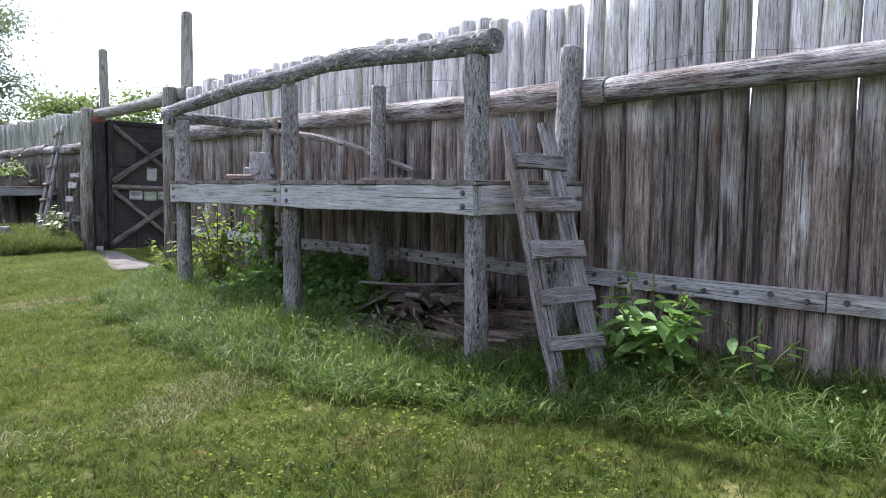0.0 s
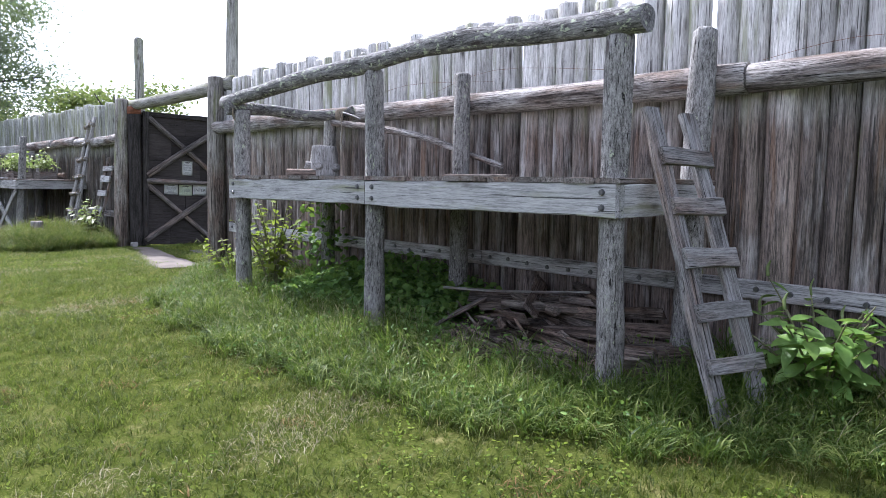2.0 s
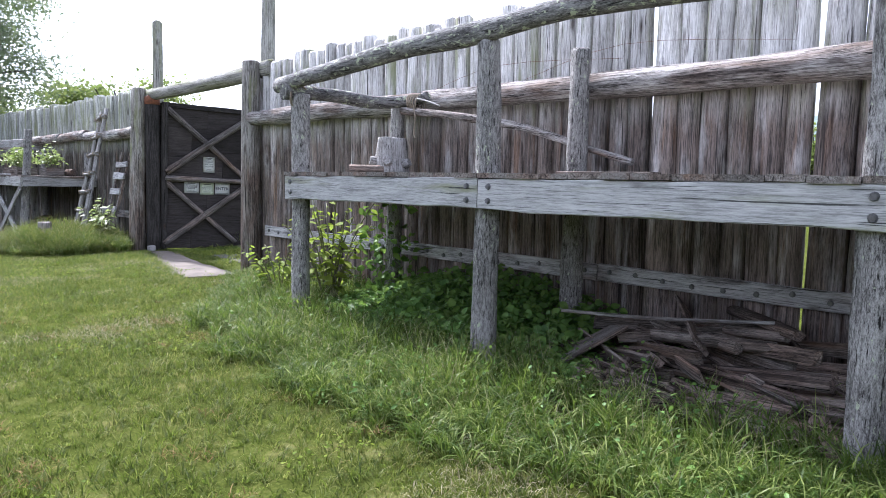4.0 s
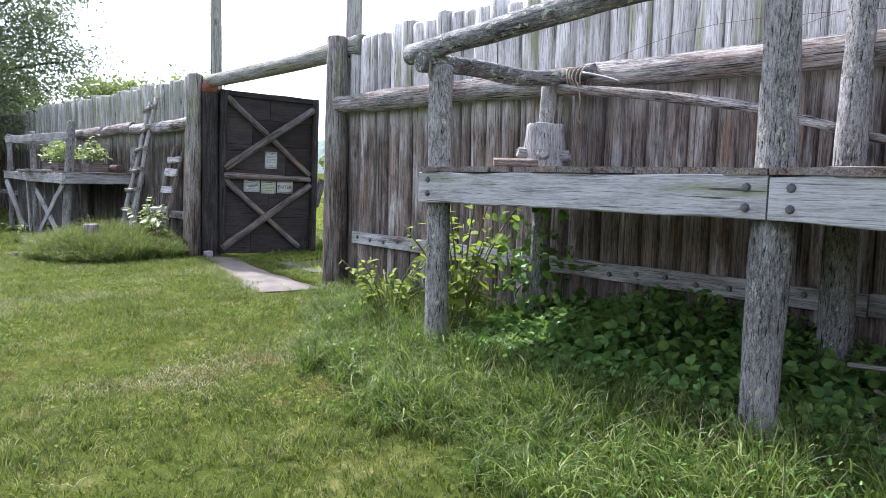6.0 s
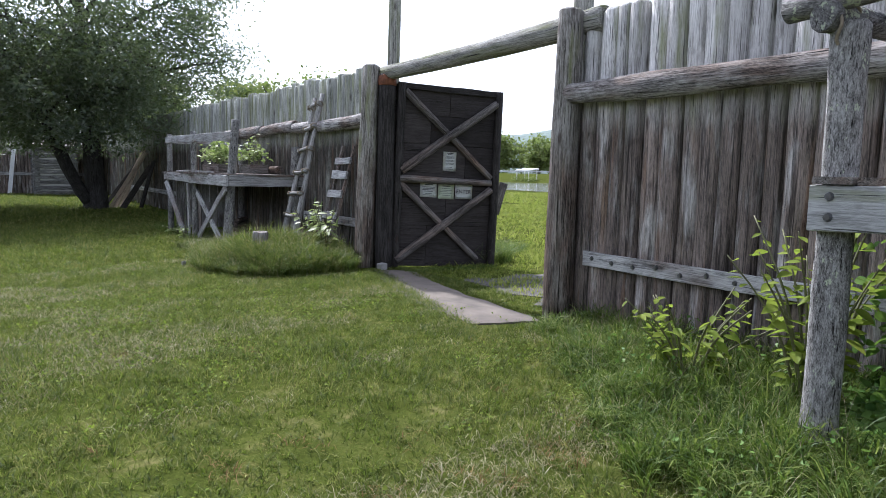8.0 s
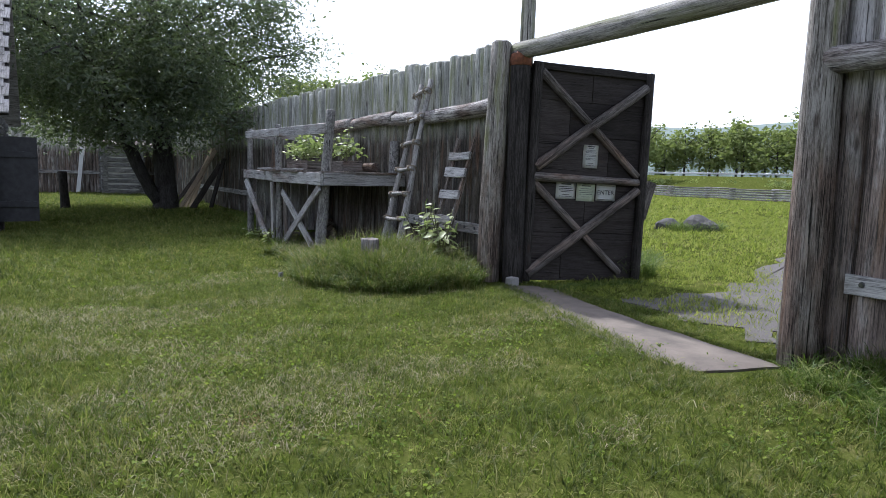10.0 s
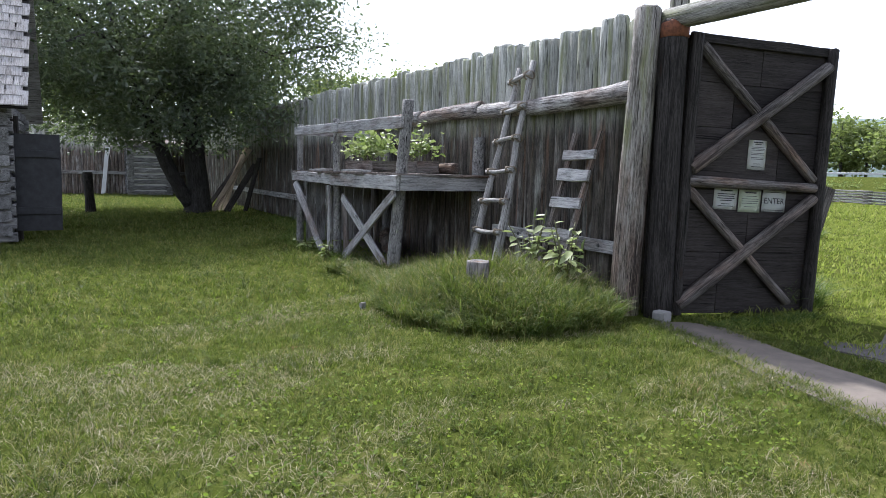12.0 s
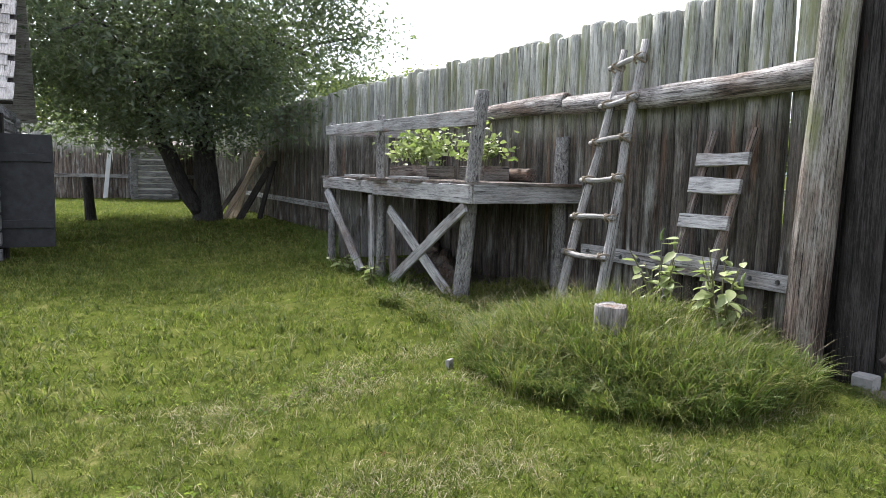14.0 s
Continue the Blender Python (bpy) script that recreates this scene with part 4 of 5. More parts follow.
    v = field_noise(q[:, 0], q[:, 1], 2.6, 33) + 0.6 * field_noise(q[:, 0], q[:, 1], 7.0, 34) + 0.75 * np.exp(-((q[:, 0] - 0.6) ** 2 + (q[:, 1] - 13.9) ** 2) / 1.8)
    q = q[v + 0.012 * np.clip(q[:, 1] - 9, 0, 9) - 0.3 * (q[:, 1] < 8.5) + gen.normal(0, 0.14, m) > 0.36]
    k = len(q)
    me = blade_mesh("dry_turf", q, np.full(k, -0.005), gen.uniform(0.035, 0.085, k), gen.uniform(0.003, 0.0065, k), gen.uniform(0.7, 1.6, k), 2, M_DRY, gen)
    tagged(new("dry_turf", me), "bleached dry grass patches in the mown lawn", "grass", kind="stuff")
    # small brown dead patches
    m = 60000
    q = np.stack([gen.uniform(0.6, 4.2, m), gen.uniform(0.6, 16.0, m)], 1)
    v = 0.5 * field_noise(q[:, 0], q[:, 1], 3.0, 43) + 0.9 * field_noise(q[:, 0], q[:, 1], 9.0, 44) - 0.02 * q[:, 1]
    q = q[v + gen.normal(0, 0.08, m) > 0.4]
    k = len(q)
    me = blade_mesh("dead_turf", q, np.full(k, 0.012), gen.uniform(0.03, 0.06, k), gen.uniform(0.004, 0.007, k), gen.uniform(1.0, 1.9, k), 2, M_THATCH, gen)
    tagged(new("dead_turf", me), "small brown dead patches in the mown lawn", "grass", kind="stuff")
    # clover and small broad leaves in the turf
    m = 26000
    q = np.stack([gen.uniform(0.2, 4.6, m), gen.uniform(0.8, 17.5, m)], 1)
    k = field_noise(q[:, 0], q[:, 1], 1.9, 9) + 0.6 * field_noise(q[:, 0], q[:, 1], 8.0, 19) > 0.1
    q = q[k]
    me = leaf_mesh("clover", np.column_stack([q, gen.uniform(0.015, 0.035, len(q))]), gen.uniform(0.014, 0.028, len(q)), 0.9, M_WEED, gen, up=1.4)
    tagged(new("clover_patch", me), "small clover leaves scattered through the lawn", "clover", kind="stuff")


def leaf_mesh(name, pos, size, aspect, mat, gen, up=0.4, hang=0.0, simple=False):
    """Folded pointed leaves at pos; size is their length."""
    n = len(pos)
    d = gen.normal(0, 1, (n, 3))
    d[:, 2] = d[:, 2] * 0.5 - hang
    d /= np.linalg.norm(d, axis=1)[:, None]
    nrm = gen.normal(0, 1, (n, 3)) + np.array([0, 0, up * 2])
    nrm -= d * (nrm * d).sum(1)[:, None]
    nrm /= np.linalg.norm(nrm, axis=1)[:, None]
    s = np.cross(d, nrm)
    L = size[:, None]
    W = L * aspect * 0.5
    base = pos
    m1 = pos + d * L * 0.42 - nrm * L * 0.03
    a0, b0 = pos + d * L * 0.06 + s * W * 0.72, pos + d * L * 0.06 - s * W * 0.72
    a2, b2 = pos + d * L * 0.76 + s * W * 0.5 + nrm * L * 0.02, pos + d * L * 0.76 - s * W * 0.5 + nrm * L * 0.02
    a = m1 + s * W + nrm * L * 0.08
    b = m1 - s * W + nrm * L * 0.08
    tip = pos + d * L - nrm * L * 0.12
    if simple:
        V = np.stack([base, a, tip, b], 1).reshape(-1, 3)
        T = (np.array([(0, 1, 2), (0, 2, 3)])[None] + (np.arange(n) * 4)[:, None, None]).reshape(-1, 3)
        return bulk_mesh(name, V, T, mat)
    V = np.stack([base, a0, a, a2, tip, b2, b, b0, m1], 1).reshape(-1, 3)
    T = (np.array([(k, (k + 1) % 8, 8) for k in range(8)])[None] + (np.arange(n) * 9)[:, None, None]).reshape(-1, 3)
    return bulk_mesh(name, V, T, mat)


def tall_patch(name, xy, h, label, seed, mat, cat="grass", droop=(0.4, 1.2), width=(0.005, 0.0125), z0=0.0):
    gen = np.random.default_rng(seed)
    n = len(xy)
    me = blade_mesh(name, xy, np.full(n, -0.02) + z0, h * gen.uniform(0.4, 1.2, n), gen.uniform(width[0], width[1], n), gen.uniform(droop[0], droop[1], n), 4, mat, gen)
    return tagged(new(name, me), label, cat, kind="stuff")


def tufted_grass(name, c, h, per, label, seed, mat, z0=0.0, size=1.0):
    """Tufts of grass at c: arching blades that fan out of each crown, and short leaves held along their stems."""
    gen = np.random.default_rng(seed)
    n = len(c)
    tone = gen.uniform(0.6, 1.25, n)
    z0 = np.zeros(n) + z0
    a = gen.uniform(0, 6.283, (n, per))
    r = np.abs(gen.normal(0, 0.022, (n, per)))
    xy = np.stack([(c[:, :1] + r * np.cos(a)).ravel(), (c[:, 1:] + r * np.sin(a)).ravel()], 1)
    k = n * per
    hh = np.repeat(h * tone, per) * gen.uniform(0.55, 1.15, k)
    zz = np.repeat(z0, per)
    head = (a + gen.normal(0, 0.45, (n, per))).ravel()
    me = blade_mesh(name, xy, zz - 0.02, hh, gen.uniform(0.005, 0.0105, k) * size, gen.uniform(0.1, 1.0, k), 4, mat, gen, head)
    tagged(new(name, me), label, "grass", kind="stuff")
    # the short leaves
    u = gen.uniform(0.15, 0.8, k)
    q = xy + np.stack([np.cos(head), np.sin(head)], 1) * (hh * 0.55 * u ** 1.8)[:, None]
    me = blade_mesh("grass_leaves", q, zz + hh * u * 0.8, gen.uniform(0.07, 0.16, k), gen.uniform(0.006, 0.012, k) * size, gen.uniform(0.8, 1.9, k), 3, mat, gen, head + gen.normal(0, 1.0, k))
    tagged(new("grass_leaves", me), "broad short leaves along the stems of the " + label, "grass", kind="stuff")


def hump(cx, cy, rx, ry, hh):
    """A low earth hump under the long grass."""
    bm = bmesh.new()
    rings = [[bm.verts.new((cx + rx * r * math.cos(a) - 0.12 * ry * r * math.sin(a), cy + ry * r * math.sin(a), hh * max(0, 1 - r * r) ** 0.7 - (0.03 if r == 1 else 0.01))) for a in [k * 6.28318 / 28 for k in range(28)]] for r in (0.15, 0.35, 0.55, 0.72, 0.86, 0.95, 1.0)]
    for p, q in zip(rings, rings[1:]):
        for i in range(28):
            bm.faces.new((p[i], q[i], q[(i + 1) % 28], p[(i + 1) % 28])).smooth = True
    bm.faces.new(rings[0])
    tagged(part("earth_hump", bm, M_LAWN), "low grassy earth hump under the long grass", "mound", kind="structure")


EDGE_Y = [-2, 0, 1, 1.8, 2.7, 4.15, 5.1, 6.3, 7.6, 8.8, 10, 11.2, 11.6]
EDGE_X = [4.3, 4.2, 4.0, 3.65, 3.1, 2.62, 2.45, 2.4, 2.6, 2.95, 3.6, 4.45, 4.75]


def tall_grass():
    gen = np.random.default_rng(21)
    n = 4600
    y = gen.uniform(-1.0, 11.6, n)
    x = gen.uniform(2.2, 5.2, n)
    ed = np.interp(y, EDGE_Y, EDGE_X) + 0.16 * field_noise(x * 0, y, 5, 7) + gen.normal(0, 0.05, n)
    under = (x > 3.95) & (y > 3.2) & (y < 8.6)
    heap = (x > 3.55) & (y > 3.75) & (y < 5.3)
    keep = (x > ed) & ~(under & (gen.random(n) > 0.05)) & ~(heap & (gen.random(n) > 0.25))
    x, y, ed = x[keep], y[keep], ed[keep]
    h = 0.13 + 0.24 * np.clip((x - ed) / 0.9, 0, 1) + 0.09 * field_noise(x, y, 3, 8) + 0.06 * field_noise(x, y, 9, 18)
    h = np.clip(np.where(y < 2.6, h * 0.8, h), 0.07, 0.5)
    xy = np.stack([x, y], 1)
    tufted_grass("tall_grass", xy, h, 17, "tall unmown grass along the palisade foot", 22, M_TALL)
    pick = np.repeat(xy, 2, 0)[gen.random(2 * len(xy)) < np.where(np.repeat(y, 2) < 3.6, 0.3, 0.8)]
    pick = pick + gen.normal(0, 0.06, pick.shape)
    tall_patch("dry_grass", pick, 0.24 + 0.3 * np.clip(pick[:, 0] - np.interp(pick[:, 1], EDGE_Y, EDGE_X), 0, 0.8), "dry straw stems among the tall grass", 23, M_DRY, droop=(0.2, 0.9), width=(0.002, 0.004))
    # low broad-leaved weeds through the grass
    m = 5200
    q = np.stack([gen.uniform(2.4, 5.0, m), gen.uniform(0.5, 11.4, m)], 1)
    v = (q[:, 0] - np.interp(q[:, 1], EDGE_Y, EDGE_X))
    q, v = q[(v > 0.0) & (field_noise(q[:, 0], q[:, 1], 2.6, 61) > -0.02)], v[(v > 0.0) & (field_noise(q[:, 0], q[:, 1], 2.6, 61) > -0.02)]
    z = gen.uniform(0.03, 0.14, len(q)) + gen.random(len(q)) * np.clip(v, 0, 0.7) * 0.35
    me = leaf_mesh("low_weeds", np.column_stack([q, z]), gen.uniform(0.022, 0.045, len(q)), 0.6, M_VINE, gen, up=0.8)
    tagged(new("low_weeds", me), "small broad weed leaves among the tall grass", "weed", kind="stuff")
    # mound round the post stub
    n = 1250
    a, r = gen.uniform(0, 6.283, n), np.sqrt(gen.random(n))
    x = 3.95 + 1.16 * r * np.sign(np.cos(a)) * np.abs(np.cos(a)) ** 0.85
    y = 16.8 + 1.25 * r * np.sign(np.sin(a)) * np.abs(np.sin(a)) ** 0.85
    x = x + 0.08 * field_noise(x, y, 3, 14)
    k = (x < 5.2) & ~((x > 4.85) & (y < 15.95))
    x, y, r = x[k], y[k], r[k]
    h = np.clip(0.24 + 0.10 * (1 - r ** 2) + 0.12 * field_noise(x, y, 5, 12), 0.12, 0.5)
    xy = np.stack([x, y], 1)
    hump(3.95, 16.8, 1.12, 1.2, 0.22)
    lift = 0.22 * np.clip(1 - (((x + 0.12 * (y - 16.8) - 3.95) / 1.12) ** 2 + ((y - 16.8) / 1.2) ** 2), 0, 1) ** 0.7
    # more light tufts towards the crest: its sunlit top is put into colour
    sunny = gen.random(len(x)) < 0.45 + 0.5 * (1 - r)
    tufted_grass("grass_mound", xy[~sunny], h[~sunny], 18, "tufted mound of long drooping grass by the gate", 24, M_TALL, z0=lift[~sunny])
    tufted_grass("grass_mound", xy[sunny], h[sunny] * 1.1, 18, "grass tufts coloured sunlit yellow-green on the mound by the gate", 28, M_LAWN_BLADE, z0=lift[sunny])
    tall_patch("dry_grass", xy + gen.normal(0, 0.05, xy.shape), h * 1.9, "dry straw stems on the grass mound", 25, M_DRY, width=(0.002, 0.004), z0=lift)
    # tufts between the mound and the far platform
    q = np.stack([gen.uniform(3.1, 5.15, 620), gen.uniform(17.8, 19.9, 620)], 1)
    q = q[q[:, 0] > 3.15 + 0.25 * field_noise(q[:, 1], q[:, 0], 5, 77)]
    tufted_grass("tall_grass", q, 0.16 + 0.06 * np.clip(q[:, 0] - 3.2, 0, 2), 14, "tufts of grass between the mound and the platform", 78, M_LAWN_BLADE, size=1.3)
    tall_patch("dry_grass", q + 0.04, 0.4 * np.ones(len(q)), "dry straw stems below the far platform", 79, M_DRY, width=(0.003, 0.005))
    # fringe below the far platform and along its palisade
    n = 10000
    y = gen.uniform(18.2, 30, n)
    x = gen.uniform(3.0, 5.3, n)
    k = (x > np.interp(y, [18, 19, 21, 24, 26, 30], [2.9, 3.2, 3.5, 3.45, 4.3, 4.7]) + 0.1 * field_noise(y, x, 4, 2)) & ~((x > 4.0) & (y > 19.6) & (y < 23.4) & (gen.random(n) > 0.15))
    x, y = x[k], y[k]
    tall_patch("tall_grass", np.stack([x, y], 1), 0.2 + 0.1 * field_noise(x, y, 3, 8), "tall grass fringe at the foot of the far platform", 26, M_TALL)
    # ragged grass edge along the slab
    m = 7000
    y = gen.uniform(11.4, 15.7, m)
    x = 4.14 + np.clip(y - 12.3, -0.5, 4) * 0.27 + gen.normal(-0.04, 0.08, m) + 0.06 * field_noise(y, y * 0, 6, 87)
    tall_patch("slab_edge_grass", np.stack([x, y], 1), np.full(m, 0.085), "ragged grass edge overhanging the concrete slab", 29, M_LAWN_BLADE, width=(0.004, 0.008))
    # tufts outside the gate
    for i, (cx, cy, rx, ry, hh, m) in enumerate(((7.2, 15.9, 0.55, 0.45, 0.45, 2600), (6.2, 15.25, 0.8, 0.18, 0.09, 1800), (5.35, 11.75, 0.25, 0.2, 0.25, 700), (15.5, 21.6, 0.95, 0.6, 0.35, 3000), (8.2, 17.2, 1.0, 0.7, 0.3, 1800))):
        a, r = gen.uniform(0, 6.283, m), np.sqrt(gen.random(m))
        xy = np.stack([cx + rx * r * np.cos(a), cy + ry * r * np.sin(a)], 1)
        tall_patch("grass_tuft", xy, np.full(m, hh), "loose tuft of long green grass outside the gate", 30 + i, M_TALL)


lawn_blades()
tall_grass()


def leaf_shape(name, length, width, mat, curl=0.18):
    """One broad pointed leaf along +x with a raised midrib fold."""
    bm = bmesh.new()
    prof = [(0.0, 0.0), (0.12, 0.55), (0.3, 0.95), (0.5, 1.0), (0.72, 0.7), (0.88, 0.33), (1.0, 0.0)]
    mid, lft, rgt = [], [], []
    for u, w in prof:
        z = -curl * length * u * u
        mid.append(bm.verts.new((u * length, 0, z - 0.02 * length * w)))
        if 0 < u < 1:
            lft.append(bm.verts.new((u * length, w * width / 2, z + 0.05 * length * w)))
            rgt.append(bm.verts.new((u * length, -w * width / 2, z + 0.05 * length * w)))
    for side, flip in ((lft, False), (rgt, True)):
        for i in range(len(prof) - 1):
            q = [mid[i], mid[i + 1]]
            if i + 1 <= len(side):
                q.append(side[i])
            if i >= 1:
                q.append(side[i - 1])
            if i + 1 > len(side):
                q = [mid[i], mid[i + 1], side[i - 1]]
            f = bm.faces.new(q[::-1] if flip else q)
            f.smooth = True
    me = bpy.data.meshes.new(name)
    bm.to_mesh(me)
    bm.free()
    me.materials.append(mat)
    return me


def broad_weed(loc, height, spread, stems, per, mat, label, seed, leaf_len=0.2, aspect=0.48, spikes=0):
    """A leafy weed: branching stems with broad leaves held out from them."""
    rd = random.Random(seed)
    pl = thing("weed_plant", loc, label, "weed")
    kinds = [leaf_shape("leaf", leaf_len * s, leaf_len * s * aspect, mat, c) for s, c in ((1.0, 0.15), (0.8, 0.25), (0.6, 0.1), (0.42, 0.2))]
    base = Vector(loc)
    for i in range(stems):
        a = 6.283 * i / stems + rd.uniform(-0.4, 0.4)
        r = spread * rd.uniform(0.35, 1.0)
        hh = height * rd.uniform(0.62, 1.05)
        tip = base + Vector((math.cos(a) * r, math.sin(a) * r, hh))
        midp = base.lerp(tip, 0.5) + Vector((math.cos(a) * -0.08 * r, math.sin(a) * -0.08 * r, hh * 0.08))
        part("stem", curve_log([base + Vector((math.cos(a) * 0.03, math.sin(a) * 0.03, -0.03)), midp, tip], [0.011, 0.008, 0.004], 6, seed + i), M_STEM, pl)
        for k in range(per):
            u = 0.22 + 0.78 * (k + rd.random() * 0.6) / per
            p = (base.lerp(midp, u * 2) if u < 0.5 else midp.lerp(tip, min(1, u * 2 - 1)))
            b = rd.uniform(0, 6.283)
            size = 0 if u < 0.55 else (1 if u < 0.8 else 2)
            if rd.random() < 0.25:
                size = min(3, size + 1)
            m = Matrix.Translation(p) @ Matrix.Rotation(b, 4, "Z") @ Matrix.Rotation(rd.uniform(-0.35, 0.55), 4, "Y") @ Matrix.Rotation(rd.uniform(-0.5, 0.5), 4, "X")
            part("leaf", kinds[size], None, pl, m)
        if i < spikes:
            part("flower_spike", curve_log([tip, tip + Vector((0.01, 0.01, 0.06)), tip + Vector((0.03, 0.0, 0.11))], [0.012, 0.011, 0.004], 6, i, 0.4), M_PALE, pl, None, "pale berry spike")
    return pl


# both pokeweeds use the darker vine leaves to imitate shade by the palisade
broad_weed((4.6, 2.38, 0), 0.8, 0.6, 15, 12, M_VINE, "leafy pokeweed with pale flower spikes against the palisade", 41, 0.25, spikes=5)
broad_weed((4.72, 1.72, 0), 0.6, 0.3, 4, 7, M_VINE, "small pokeweed shoot against the palisade", 42, 0.19, spikes=1)
broad_weed((4.38, 8.75, 0), 1.36, 0.6, 15, 13, M_WEED, "tall bright green weed bush at the platform end", 43, 0.16, 0.5)
broad_weed((4.2, 9.5, 0), 0.72, 0.62, 14, 10, M_WEED, "yellow-green weed growing in the long grass", 44, 0.14, 0.48)
broad_weed((4.7, 10.0, 0), 0.45, 0.35, 5, 6, M_WEED, "yellow-green weed growing in the long grass", 45, 0.15, 0.45)
broad_weed((4.66, 17.15, 0.05), 0.92, 0.3, 7, 9, M_PALE, "pale green weed on the grass mound by the ladder", 46, 0.2, 0.5, spikes=2)
broad_weed((4.6, 16.5, 0.05), 0.88, 0.3, 7, 9, M_PALE, "pale green weed on the grass mound by the gate post", 49, 0.2, 0.5, spikes=1)
broad_weed((3.62, 22.3, 0), 0.3, 0.3, 5, 6, M_PALE, "low pale weed beside the platform post", 47, 0.13, 0.6)
broad_weed((3.55, 21.1, 0), 0.34, 0.25, 5, 6, M_PALE, "low pale weed beside the platform post", 48, 0.13, 0.6)


def vine_patch():
    gen = np.random.default_rng(51)
    n = 7600
    x, y = gen.uniform(3.85, 5.1, n), gen.uniform(5.0, 8.9, n)
    top = 0.58 * np.clip(1.2 - np.abs(y - 6.8) / 2.1, 0.1, 1) * np.clip(0.35 + (x - 3.85) * 0.6, 0, 1)
    z = top * np.sqrt(gen.random(n)) + 0.04 + 0.05 * field_noise(x, y, 5, 1)
    me = leaf_mesh("vine_leaves", np.stack([x, y, np.maximum(z, 0.03)], 1), gen.uniform(0.045, 0.09, n), 0.95, M_VINE, gen, up=0.9, hang=0.25)
    tagged(new("vine_patch", me), "dense dark vine leaves creeping below the platform", "vine", kind="stuff")
    # vine climbing the end posts
    n = 240
    z = gen.uniform(0.2, 1.32, n) * gen.uniform(0.6, 1, n)
    a = gen.uniform(0, 6.283, n)
    me = leaf_mesh("vine_leaves", np.stack([4.86 + 0.16 * np.cos(a) + gen.normal(0, 0.05, n), 8.33 + 0.2 * np.sin(a) + gen.normal(0, 0.14, n), z], 1), gen.uniform(0.06, 0.12, n), 0.8, M_VINE, gen, up=0.4, hang=0.5)
    tagged(new("climbing_vine", me), "leafy vine climbing the rear platform post", "vine", kind="stuff")


vine_patch()


def wood_pile():
    rd = random.Random(61)
    for i in range(110):
        y = rd.uniform(3.6, 5.5)
        x = rd.uniform(3.95, 4.95)
        lvl = rd.random()
        z = 0.05 + 0.66 * lvl * max(0.12, 1 - abs(y - 4.55) / 1.1) * (0.3 + 0.65 * (x - 3.95))
        L = rd.uniform(0.35, 1.05)
        a = rd.gauss(1.35, 0.45)
        d = Vector((math.cos(a), math.sin(a), rd.uniform(-0.16, 0.12))).normalized()
        c = Vector((x, y, z))
        if rd.random() < 0.5:
            r = rd.uniform(0.03, 0.062)
            ob = part("split_log", log_bm(L, r, r * 0.9, sides=rd.choice((4, 5, 6, 9)), rings=4, wob=0.22, top=0.05, seed=800 + i), M_FIRE, None, along(c - d * L / 2, c + d * L / 2))
            tagged(ob, "split weathered firewood log heaped under the platform", "firewood", "wood heap")
        else:
            ob = part("scrap_board", plank_bm(L * 1.2, rd.uniform(0.07, 0.18), rd.uniform(0.018, 0.03), seed=800 + i, wob=0.007, ragged=0.03, segs=5), M_FIRE, None, along(c - d * L * 0.6, c + d * L * 0.6, (rd.uniform(-0.4, 0.4), 0.5, 0.5)))
            tagged(ob, "broken weathered scrap board heaped under the platform", "board", "wood heap")
    ob = part("scrap_board", plank_bm(0.5, 0.36, 0.025, seed=860, wob=0.008, ragged=0.03), M_DECK, None, along((4.15, 5.5, 0.14), (4.5, 5.25, 0.36), (0.6, 0.6, -0.1)))
    tagged(ob, "wide dark broken board leaning on the wood heap", "board", "wood heap")
    ob = part("long_stick", curve_log([(4.5, 5.75, 0.42), (4.6, 5.0, 0.46), (4.7, 4.2, 0.54)], [0.014, 0.013, 0.012], 6, 3), M_PLANK)
    tagged(ob, "long thin stick lying across the wood heap", "stick", "wood heap")
    for i, (a, b, r) in enumerate((((3.98, 4.45, 0.10), (3.75, 4.85, 0.08), 0.065), ((4.05, 4.1, 0.07), (3.85, 4.4, 0.06), 0.05), ((4.4, 3.55, 0.12), (4.75, 3.35, 0.12), 0.11), ((4.6, 3.75, 0.1), (4.95, 3.6, 0.1), 0.09), ((4.2, 6.0, 0.05), (3.95, 6.35, 0.05), 0.06), ((3.9, 6.9, 0.04), (3.75, 7.3, 0.03), 0.06))):
        ob = part("round_log", log_bm((Vector(b) - Vector(a)).length, r, r * 0.95, sides=12, rings=4, wob=0.1, top=0.05, seed=870 + i), M_FIRE, None, along(a, b))
        tagged(ob, "round sawn log end lying by the platform", "firewood", "wood heap")


wood_pile()


